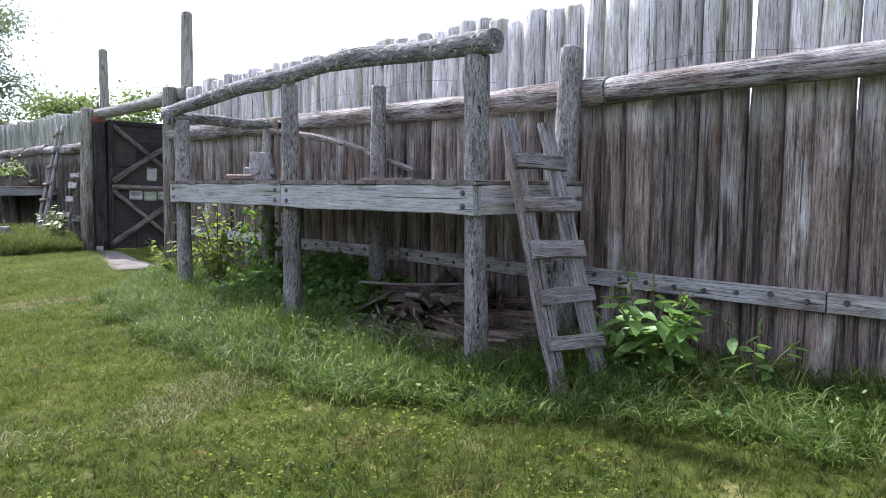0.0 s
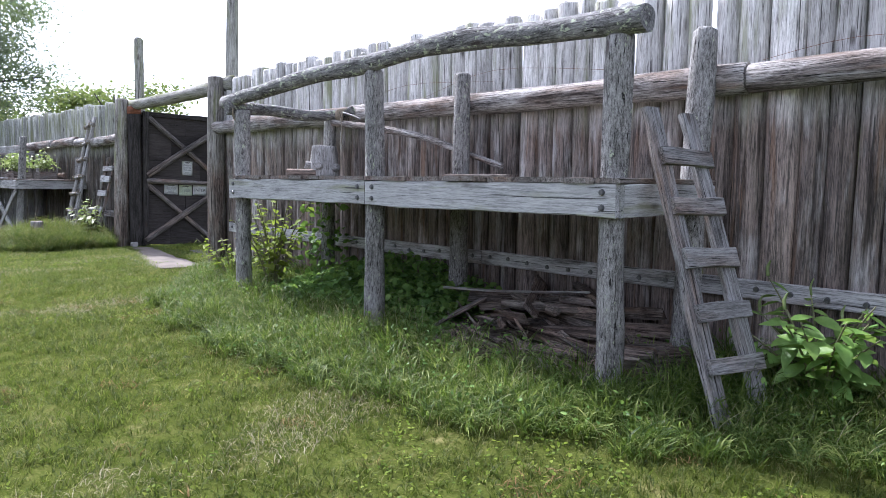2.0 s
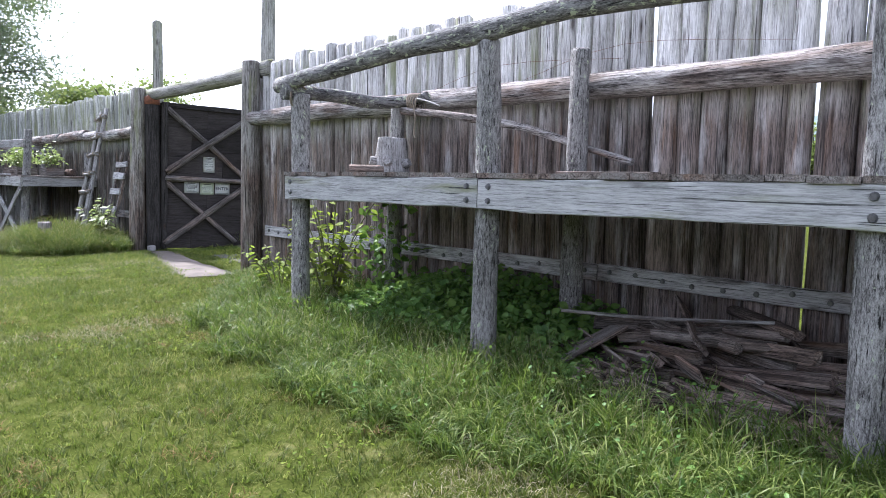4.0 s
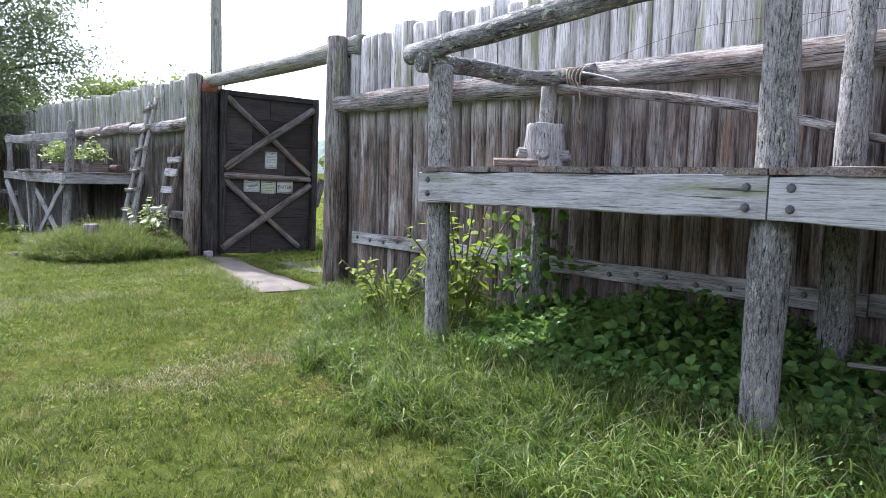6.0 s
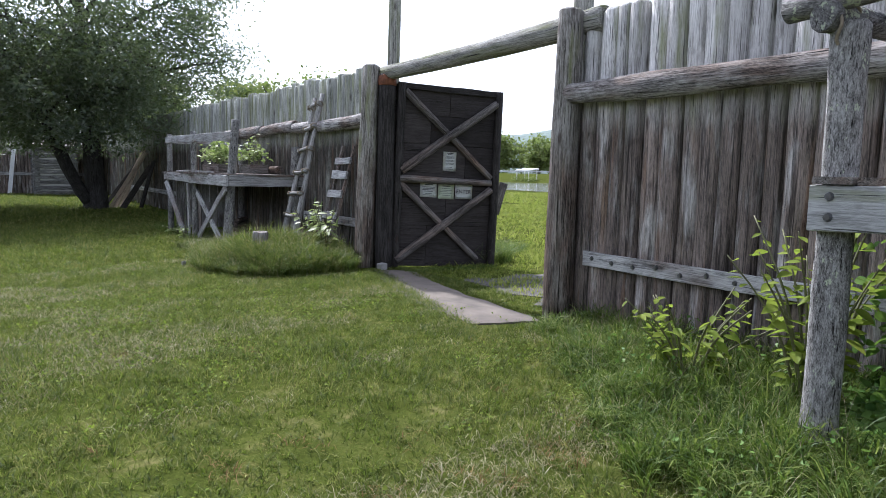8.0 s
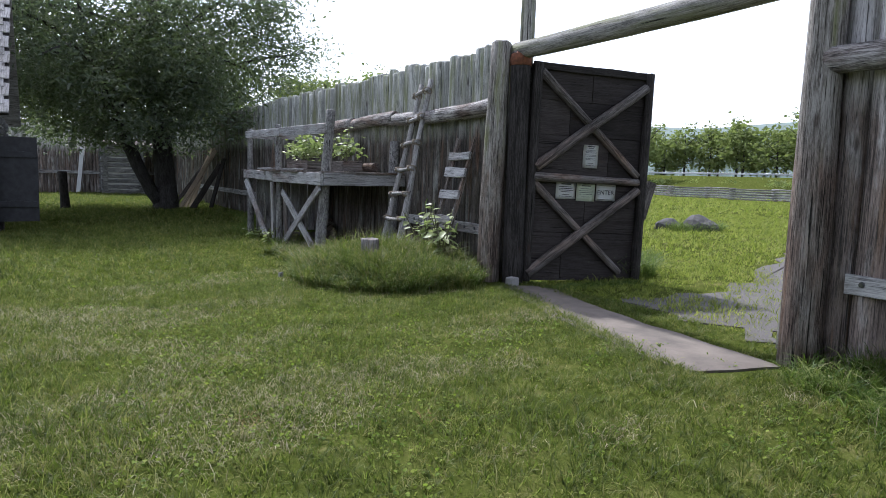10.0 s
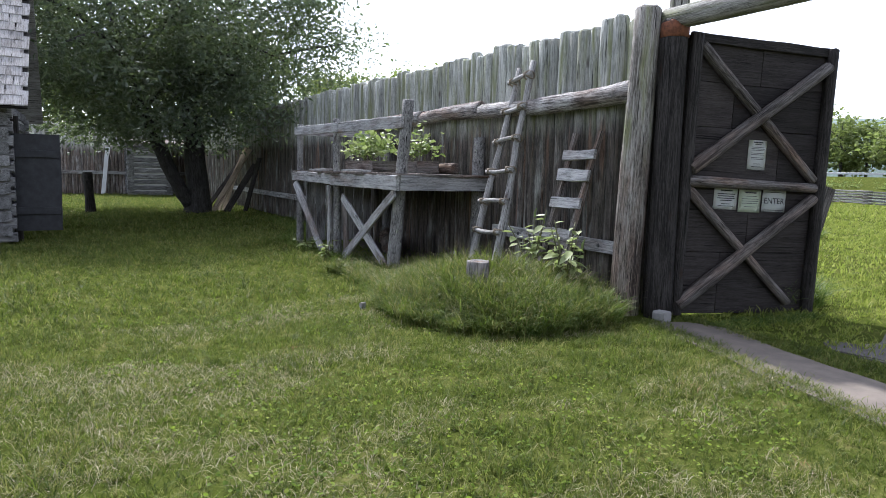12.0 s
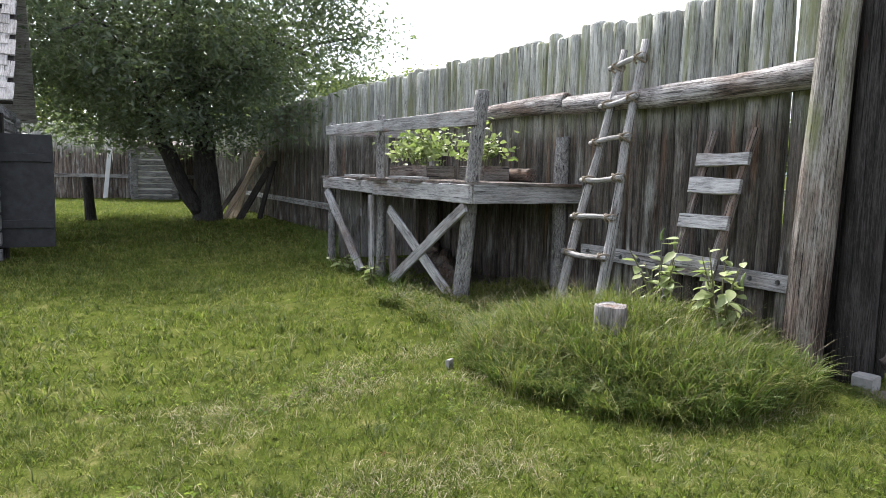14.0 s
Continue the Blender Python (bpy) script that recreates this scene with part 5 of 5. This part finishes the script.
def planter(loc, w, d, rz, n, seed, label):
    """A wooden trough full of pale leafy plants."""
    gen = np.random.default_rng(seed)
    pl = thing("planter_box", loc, label, "planter")
    m = Matrix.Translation(loc) @ Matrix.Rotation(rz, 4, "Z")
    for i, (a, b) in enumerate((((-w / 2, -d / 2), (w / 2, -d / 2)), ((-w / 2, d / 2), (w / 2, d / 2)), ((-w / 2, -d / 2), (-w / 2, d / 2)), ((w / 2, -d / 2), (w / 2, d / 2)))):
        add_plank("side_board", m @ Vector((*a, 0.09)), m @ Vector((*b, 0.09)), 0.17, 0.025, M_DECK, pl, seed=seed + i)
    for i in range(9):
        a, r = gen.uniform(0, 6.28), gen.uniform(0.05, 0.28)
        p = m @ Vector((gen.uniform(-w / 2, w / 2) * 0.8, gen.uniform(-d / 2, d / 2) * 0.7, 0.1))
        q = p + Vector((math.cos(a) * r, math.sin(a) * r, gen.uniform(0.25, 0.55)))
        part("stem", curve_log([p, p.lerp(q, 0.5) + Vector((0, 0, 0.05)), q], [0.008, 0.006, 0.004], 5, i), M_STEM, pl)
    u = gen.normal(0, 0.34, (n, 3)) * np.array([w, d * 1.2, 0.42])
    pts = np.array([list(m @ Vector((float(q[0]), float(q[1]), 0.36 + abs(float(q[2])) * (1.0 if i % 3 else -0.5)))) for i, q in enumerate(u)])
    part("foliage", leaf_mesh("foliage", pts, gen.uniform(0.06, 0.12, n), 0.6, M_PALE, gen, up=0.5), None, pl)


planter((4.35, 21.35, 1.38), 0.4, 1.1, 0.03, 520, 71, "wooden trough of pale leafy plants on the platform")
planter((4.75, 20.35, 1.38), 0.35, 0.6, 0.0, 170, 72, "small wooden trough with sparse plants on the platform")
tagged(part("short_log", log_bm(0.45, 0.085, 0.08, sides=12, rings=5, wob=0.1, top=0.1, seed=79), M_FIRE, None, along((5.05, 19.72, 1.46), (5.05, 20.17, 1.46))), "short weathered log lying on the platform", "firewood")
for _i, (_a, _b) in enumerate((((3.8, 22.0, 1.395), (3.85, 22.9, 1.395)), ((4.0, 22.3, 1.41), (4.05, 23.2, 1.4)), ((3.84, 20.2, 1.4), (3.86, 21.2, 1.4)))):
    tagged(add_plank("loose_board", _a, _b, 0.12, 0.03, M_PLANK, None, hint=(1, 0, 0), seed=990 + _i), "loose grey board lying on the platform deck", "board")
for _i in range(6):
    _a = Vector((4.3 + 0.12 * _i, 20.3 + 0.35 * _i, 0.12 + 0.07 * (_i % 3)))
    tagged(part("round_log", log_bm(0.9, 0.09, 0.085, sides=10, rings=4, wob=0.1, seed=970 + _i), M_FIRE, None, along(_a, _a + Vector((0.45, 0.75, 0.02)))), "round log stored in the dark under the platform", "firewood", "stored logs")


# ---- trees ----
def yard_tree():
    gen = np.random.default_rng(81)
    rd = random.Random(81)
    tr = thing("yard_tree", (3.3, 32.8, 0), "dark leafy yard tree with forked trunk and drooping branches", "tree")
    base = Vector((3.3, 32.8, -0.1))
    part("trunk", curve_log([base, (3.3, 32.8, 0.8), (3.2, 32.8, 2.4), (3.1, 32.9, 4.0), (3.0, 33.0, 6.0), (3.1, 33.2, 9.0)], [0.42, 0.31, 0.28, 0.25, 0.18, 0.06], 14, 1, 0.12), M_TRUNK, tr)
    part("trunk", curve_log([(3.05, 32.7, 0.25), (2.6, 32.6, 1.1), (1.95, 32.5, 2.6), (1.4, 32.3, 4.2), (0.9, 32.2, 6.2)], [0.2, 0.2, 0.18, 0.14, 0.05], 12, 2, 0.12), M_TRUNK, tr)
    tips = []
    for i in range(30):
        a = 6.283 * i / 30 + rd.uniform(-0.2, 0.2)
        z0 = rd.uniform(2.2, 6.5)
        r = rd.uniform(2.6, 5.2) * (1.0 - max(0, z0 - 5) * 0.1)
        s = Vector((3.1, 32.9, z0)) if i % 3 else Vector((1.6, 32.3, min(z0, 4.2)))
        e = s + Vector((math.cos(a) * r, math.sin(a) * r * 0.9, rd.uniform(-0.3, 2.6)))
        m = s.lerp(e, 0.5) + Vector((0, 0, rd.uniform(0.2, 0.8)))
        part("limb", curve_log([s, m, e], [0.09, 0.055, 0.02], 8, i, 0.12), M_TRUNK, tr)
        tips += [m, e, m.lerp(e, 0.5)]
    cl = [np.array(t) for t in tips]
    for i in range(200):
        v = gen.normal(0, 1, 3)
        v /= np.linalg.norm(v)
        v *= gen.uniform(0.45, 1.0) ** 0.5
        cl.append(np.array([2.7, 32.6, 6.9]) + v * np.array([5.6, 4.9, 4.7]))
    for i in range(75):
        a = gen.uniform(0, 6.283)
        r = gen.uniform(0.8, 5.6)
        cl.append(np.array([2.3 + r * math.cos(a), 32.3 + r * 0.9 * math.sin(a), gen.uniform(2.4, 4.8)]))
    pts = []
    for c in cl:
        k = int(gen.integers(170, 360))
        q = gen.normal(0, 1, (k, 3)) * np.array([0.55, 0.55, 0.36]) * gen.uniform(0.7, 1.3)
        pts.append(c + q)
    P = np.concatenate(pts)
    P = P[P[:, 2] > 1.7]
    part("crown", leaf_mesh("crown", P, gen.uniform(0.11, 0.21, len(P)), 0.38, M_TREELEAF, gen, up=0.2, hang=0.5, simple=True), None, tr)


yard_tree()


def far_tree(loc, h, w, seed, n=420, leaf=0.7, label="sunlit broadleaf tree beyond the river", trunk=0.25, low=0.12):
    gen = np.random.default_rng(seed)
    t = thing("tree", loc, label, "tree", "far trees")
    b = Vector(loc)
    part("trunk", curve_log([b + Vector((0, 0, -0.2)), b + Vector((0.1, 0, h * 0.4)), b + Vector((0.0, 0.2, h * 0.85))], [trunk, trunk * 0.7, trunk * 0.2], 8, seed), M_TRUNK, t)
    for i in range(4):
        a = 1.57 * i + seed
        s = b + Vector((0, 0, h * (0.3 + 0.1 * i)))
        part("limb", curve_log([s, s + Vector((math.cos(a) * w * 0.25, math.sin(a) * w * 0.25, h * 0.12)), s + Vector((math.cos(a) * w * 0.4, math.sin(a) * w * 0.4, h * 0.2))], [trunk * 0.4, trunk * 0.25, 0.03], 6, seed + i), M_TRUNK, t)
    pts = []
    for i in range(26):
        v = gen.normal(0, 1, 3)
        v /= np.linalg.norm(v)
        v *= gen.uniform(0.35, 0.95)
        c = np.array([loc[0] + v[0] * w * 0.5, loc[1] + v[1] * w * 0.5, loc[2] + h * (0.56 + low * 0.3) + v[2] * h * (0.46 - low * 0.4)])
        pts.append(c + gen.normal(0, 1, (n // 26, 3)) * np.array([w, w, h * 0.7]) * 0.085)
    P = np.concatenate(pts)
    P = P[P[:, 2] > loc[2] + 0.4]
    part("crown", leaf_mesh("crown", P, gen.uniform(leaf * 0.5, leaf * 1.2, len(P)), 0.7, M_FARLEAF, gen, up=0.5, simple=True), None, t)


far_tree((23, 68.5, 0), 10.6, 15.0, 301, 9000, 0.42, "sunlit tree rising behind the palisade", 0.3)
far_tree((15, 74, 0), 8.6, 8.0, 302, 3600, 0.42, "sunlit tree rising behind the palisade", 0.3)
far_tree((31, 78, 0), 7.6, 9.0, 303, 3000, 0.45, "sunlit tree rising behind the palisade", 0.3)
far_tree((9, 62, 0), 8.0, 8.0, 304, 3200, 0.4, "leafy tree behind the far palisade", 0.3)
for _i, (_x, _y, _h) in enumerate(((-7, 53, 9.5), (-1, 55, 10.5), (4, 53, 9.0), (-14, 50, 9))):
    far_tree((_x, _y, 0), _h, 8.0, 310 + _i, 3600, 0.4, "leafy tree behind the far palisade", 0.3, -0.14)
_rt = random.Random(5)
for _i in range(64):
    _y = -60 + _i * 4.1 + _rt.uniform(-2, 2)
    far_tree((_rt.uniform(126, 142), _y, 1.8), _rt.uniform(9.5, 14.0), _rt.uniform(9, 13), 400 + _i, 1300, 0.95, trunk=0.3, low=-0.14)
far_tree((106, 112, 1.2), 13.5, 9.0, 460, 1600, 0.8, "tall ivy-clad tree standing alone on the river bank", 0.5)


# ---- distance: river, bank, road rail, hill ----
flat_sheet("water", [(44, -200), (101, -200), (101, 400), (46, 400)], 0.03, M_WATER, "broad still river reflecting the white sky", "river", 0.02)


def strip(name, prof, y0, y1, step, mat, label, cat, wob=0.0):
    """A long sheet whose section is prof (x, z), running along y."""
    n = int((y1 - y0) / step) + 1
    vs = [(x, y0 + step * j, z + (wob * z * noise.noise(Vector((y0 + step * j, x, 0)) * 0.006) if wob else 0)) for j in range(n) for x, z in prof]
    k = len(prof)
    fs = [(j * k + i, j * k + i + 1, (j + 1) * k + i + 1, (j + 1) * k + i) for j in range(n - 1) for i in range(k - 1)]
    return tagged(new(name, mesh_from(name, vs, fs, mat, True)), label, cat, kind="structure")


strip("river_bank", [(100.5, 0.0), (103, 0.5), (110, 1.4), (118, 2.1), (122, 2.2), (160, 2.0), (165, -0.2)], -200, 400, 10, M_LAWN, "grassy river bank rising to a road", "bank")
# the bluish green holds the distance haze as part of the forest colour
strip("backdrop", [(420, -1), (440, 22), (480, 40), (540, 52), (620, 30), (700, -1)], -700, 1100, 8, plain("hazy_hill_forest", (0.11, 0.15, 0.13), 0.95, 0, 0.35, 0.12, 0.5), "low wooded hill on the horizon", "hill", 0.3)
_gr = thing("guard_rail", (119, 100, 2.1), "long steel guard rail beside the far road", "guard rail")
add_plank("rail", (119, -60, 2.75), (119, 240, 2.75), 0.35, 0.08, M_STEEL, _gr, segs=4)
for _i in range(40):
    add_plank("rail_post", (119.1, -58 + 7.5 * _i, 2.0), (119.1, -58 + 7.5 * _i, 2.8), 0.12, 0.12, M_STEEL, _gr, hint=(1, 0, 0), segs=1)
_g = np.random.default_rng(90)
for _i in range(14):
    _c = np.array([_g.uniform(101.5, 108), _g.uniform(60, 130), 0.7])
    _q = _c + _g.normal(0, 1, (140, 3)) * np.array([0.9, 0.9, 0.45])
    tagged(new("shrub", leaf_mesh("shrub", _q, _g.uniform(0.25, 0.5, 140), 0.6, M_FARLEAF, _g)), "small dark shrub on the river bank", "shrub", "bank shrubs")


def worm_fence():
    """A zigzag rail fence of split logs along the river field."""
    fn = thing("zigzag_fence", (41, 40, 0), "zigzag split-rail fence across the field edge", "fence")
    k = 0
    for j in range(22):
        y0, y1 = -6 + j * 2.7, -3.3 + j * 2.7
        if y0 > 49:
            break
        x0, x1 = (40.6, 41.4) if j % 2 else (41.4, 40.6)
        for lv in range(5):
            z = 0.12 + 0.17 * lv
            add_log("rail", (x0, y0 - 0.25, z + 0.05 * (j % 2)), (x1, y1 + 0.25, z + 0.05 * (j % 2)), 0.055, 0.05, M_LADDER, fn, seed=k % 12, wob=0.1, sides=6, rings=3)
            k += 1
    add_log("stake", (41.2, 49.5, 0), (40.7, 48.5, 1.0), 0.06, 0.05, M_PLANK, fn, seed=3, sides=6, rings=3)
    add_log("stake", (41.2, 51.5, 0), (41.2, 51.5, 2.2), 0.05, 0.045, M_PLANK, fn, seed=4, sides=6, rings=3)


worm_fence()


def boulder(loc, sx, sy, sz, seed):
    bm = bmesh.new()
    bmesh.ops.create_icosphere(bm, subdivisions=3, radius=1)
    off = Vector((seed, seed * 2, 0))
    for v in bm.verts:
        n = noise.noise(v.co * 1.1 + off) * 0.35 + noise.noise(v.co * 3 + off) * 0.12
        v.co = v.co * (1 + n)
        v.co = Vector((v.co.x * sx, v.co.y * sy, max(-0.1, v.co.z) * sz))
    tagged(part("boulder", bm, M_ROCK, None, Matrix.Translation(loc)), "weathered grey field boulder in long grass", "rock")


tagged(part("pebble", plank_bm(0.055, 0.045, 0.035, seed=14, wob=0.01, segs=2), M_BLOCK, None, along((2.64, 17.3, 0.02), (2.69, 17.32, 0.02), (0, 0, 1))), "small pale stone lying on the lawn", "stone")
boulder((15.6, 21.5, 0.0), 0.62, 0.5, 0.42, 3)
boulder((15.0, 22.1, 0.0), 0.4, 0.4, 0.3, 8)


def parked_car():
    car = thing("car", (38.5, 29.5, 0), "dark parked estate car beyond the rail fence", "car")
    M = Matrix.Translation((43.0, 27.6, 0.0)) @ Matrix.Rotation(radians(80), 4, "Z")
    for nm, sec, w, mat in (("body", [(-2.3, 0.35), (-2.35, 0.75), (-2.2, 1.0), (1.0, 1.02), (2.15, 0.9), (2.35, 0.65), (2.3, 0.35)], 0.9, M_CAR), ("cabin", [(-2.15, 1.0), (-1.85, 1.55), (-1.4, 1.68), (0.1, 1.66), (0.5, 1.55), (1.1, 1.02)], 0.78, M_GLASS)):
        bm = bmesh.new()
        rows = [[bm.verts.new(M @ Vector((x, s * w * (1 if z < 1.2 else 0.86), z))) for x, z in sec] for s in (-1, 1)]
        n = len(sec)
        for i in range(n):
            bm.faces.new((rows[0][i], rows[0][(i + 1) % n], rows[1][(i + 1) % n], rows[1][i]))
        bm.faces.new(rows[0])
        bm.faces.new(rows[1][::-1])
        bmesh.ops.recalc_face_normals(bm, faces=bm.faces)
        part(nm, bm, mat, car)
    part("roof", plank_bm(2.1, 1.3, 0.06, seed=2), M_CAR, car, along(M @ Vector((-1.75, 0, 1.68)), M @ Vector((0.3, 0, 1.68)), M.to_3x3() @ Vector((0, 1, 0))))
    for sx in (-1.4, 1.4):
        for sy in (-0.85, 0.85):
            wl = part("wheel", log_bm(0.22, 0.34, 0.34, sides=18, rings=2, wob=0, top=0.1), M_TYRE, car, along(M @ Vector((sx, sy - 0.11, 0.34)), M @ Vector((sx, sy + 0.11, 0.34))))
            part("rim", log_bm(0.26, 0.2, 0.2, sides=14, rings=2, wob=0, top=0.1), M_STEEL, wl, along(M @ Vector((sx, sy - 0.13, 0.34)), M @ Vector((sx, sy + 0.13, 0.34))))


parked_car()
_sh = thing("picnic_shelter", (104, 128, 0.9), "small white-roofed shelter on the far bank", "shelter")
add_plank("roof", (104, 126, 3.0), (104, 131, 3.0), 3.0, 0.25, M_WHITE, _sh, hint=(1, 0, 0.15), segs=2)
for _dx in (-1.2, 1.2):
    for _dy in (126.4, 130.6):
        add_log("leg", (104 + _dx, _dy, 0.5), (104 + _dx, _dy, 2.95), 0.12, 0.12, M_WHITE, _sh, sides=6, rings=1, wob=0)
_sp = thing("field_post", (33, 51, 0), "thin post with a low cross board in the field", "post")
add_log("trunk", (33, 51, -0.1), (33, 51, 2.3), 0.06, 0.05, M_PLANK, _sp, sides=8, rings=3)
add_plank("board", (32.7, 51.3, 0.6), (33.3, 50.7, 0.6), 0.2, 0.05, M_PLANK, _sp, segs=2)


# ---- log cabins ----
def log_cabin(name, x0, x1, y0, y1, h, course, label, seed):
    """Stacked squared logs with pale chinking between."""
    cb = thing(name, ((x0 + x1) / 2, (y0 + y1) / 2, 0), label, "cabin")
    n = int(h / course)
    for i in range(n):
        z = course * (i + 0.5)
        e = 0.16
        for (a, b, hint) in (((x0 - e, y0, z), (x1 + e, y0, z), (0, 0, 1)), ((x0 - e, y1, z), (x1 + e, y1, z), (0, 0, 1)), ((x0, y0 - e, z + course / 2), (x0, y1 + e, z + course / 2), (0, 0, 1)), ((x1, y0 - e, z + course / 2), (x1, y1 + e, z + course / 2), (0, 0, 1))):
            add_plank("log", a, b, course * 0.8, 0.2, M_LOGWALL, cb, hint=hint, seed=seed + i, wob=0.012, segs=8)
    for a, b in (((x0, y0), (x1, y0)), ((x1, y0), (x1, y1)), ((x0, y1), (x1, y1)), ((x0, y0), (x0, y1))):
        add_plank("chinking", (*a, h * 0.49), (*b, h * 0.49), h * 0.96, 0.13, M_CHINK, cb, hint=(0, 0, 1), wob=0.002, label="pale lime chinking")
    return cb


cabin = log_cabin("log_cabin", -6.2, -1.0, 24.75, 29.2, 2.5, 0.235, "squared-log cabin with a wooden shingle roof", 900)


def shingle_roof(cb, x0, x1, ye, ze, yr, zr, seed):
    rd = random.Random(seed)
    s, r = Vector((0, yr - ye, zr - ze)), 0.0
    L = s.length
    d = s / L
    nrm = Vector((0, -d.z, d.y))
    part("roof_deck", plank_bm(x1 - x0, L, 0.05, seed=1, wob=0.001), M_DARK, cb, along(Vector((x0, ye, ze)) + s / 2 - nrm * 0.05, Vector((x1, ye, ze)) + s / 2 - nrm * 0.05, d))
    part("roof_deck", plank_bm(x1 - x0, L, 0.06, seed=2, wob=0.001), M_SHINGLE, cb, along(Vector((x0, 2 * yr - ye, ze)) + Vector((0, ye - yr, zr - ze)) / 2, Vector((x1, 2 * yr - ye, ze)) + Vector((0, ye - yr, zr - ze)) / 2, Vector((0, ye - yr, zr - ze))))
    kinds = []
    for k in range(5):
        bm = plank_bm(0.36, rd.uniform(0.17, 0.24), 0.02, seed=seed + k, wob=0.005, segs=2, ragged=0.012)
        me = bpy.data.meshes.new("shingle")
        bm.to_mesh(me)
        bm.free()
        me.materials.append(M_SHINGLE)
        kinds.append(me)
    row = 0
    while r < L - 0.1:
        x = x1 - 0.1 - (0.1 if row % 2 else 0)
        while x > x0 and (x > x1 - 2.6):
            p = Vector((x, ye, ze)) + d * r + nrm * (0.012 + rd.uniform(0, 0.01))
            part("shingle", kinds[rd.randrange(5)], None, cb, along(p, p + d + nrm * -0.055, (1, 0, 0)) @ Matrix.Rotation(rd.uniform(-0.03, 0.03), 4, "Y"))
            x -= 0.215
        if x > x0:
            part("shingle", plank_bm(x - x0 + 0.1, 0.3, 0.02, seed=row), M_SHINGLE, cb, along(Vector((x0, ye, ze)) + d * (r + 0.13) + nrm * 0.012, Vector((x + 0.1, ye, ze)) + d * (r + 0.13) + nrm * 0.012, d))
        r += 0.235
        row += 1


shingle_roof(cabin, -6.6, -0.58, 24.15, 2.32, 27.0, 5.4, 930)
_cd = add_plank("cabin_door", (-0.52, 24.95, 0.2), (-0.52, 24.95, 1.9), 0.74, 0.06, M_TAR, cabin, hint=(1, 0, 0), seed=940, label="open black plank door")
add_plank("ledge", (-0.86, 24.9, 0.55), (-0.18, 24.9, 0.55), 0.12, 0.03, M_TAR, _cd)
add_plank("ledge", (-0.86, 24.9, 1.55), (-0.18, 24.9, 1.55), 0.12, 0.03, M_TAR, _cd)
add_plank("door_frame", (-0.84, 25.1, 0.0), (-0.84, 25.1, 2.2), 0.16, 0.12, M_DARK, cabin, hint=(0, 1, 0), seed=941)
hut = log_cabin("log_hut", 2.2, 3.75, 44.6, 46.6, 2.3, 0.25, "small log hut with white chinking by the far palisade", 950)
add_plank("roof", (1.9, 45.6, 2.5), (5.2, 45.6, 2.5), 2.6, 0.08, M_DECK, hut, hint=(0, 1, 0.12), seed=960)
add_log("roof_post", (5.0, 44.6, -0.1), (5.0, 44.6, 2.45), 0.1, 0.09, M_DARK, hut, seed=961)
for _i, (_a, _b, _w) in enumerate((((3.75, 32.9, 0.0), (5.2, 34.3, 2.0), 0.16), ((3.95, 33.2, 0.0), (5.25, 34.9, 2.1), 0.14), ((4.1, 32.6, 0.0), (5.25, 33.7, 1.5), 0.2), ((4.75, 32.9, 0.0), (5.25, 33.1, 1.7), 0.22), ((4.2, 33.6, 0.0), (5.28, 35.4, 2.0), 0.12), ((3.6, 33.4, 0.0), (5.2, 35.0, 1.85), 0.13))):
    tagged(add_plank("leaning_board", _a, _b, _w, 0.045, M_CUT if _i in (0, 1, 4) else M_DARK, None, hint=(0, 0.7, 0.7), seed=965 + _i), "long board leaning against the palisade by the tree", "board", "leaning boards")
tagged(add_plank("leaning_board", (1.1, 46.75, 0.0), (1.35, 46.95, 2.2), 0.18, 0.04, M_WHITE, None, hint=(1, 0, 0), seed=975), "pale board leaning against the far palisade", "board")
_sk = thing("stake", (0.4, 33.2, 0), "dark weathered stake standing in the lawn", "post")
add_log("trunk", (0.4, 33.2, -0.1), (0.34, 33.2, 1.15), 0.15, 0.12, M_DARK, _sk, seed=976, wob=0.15)
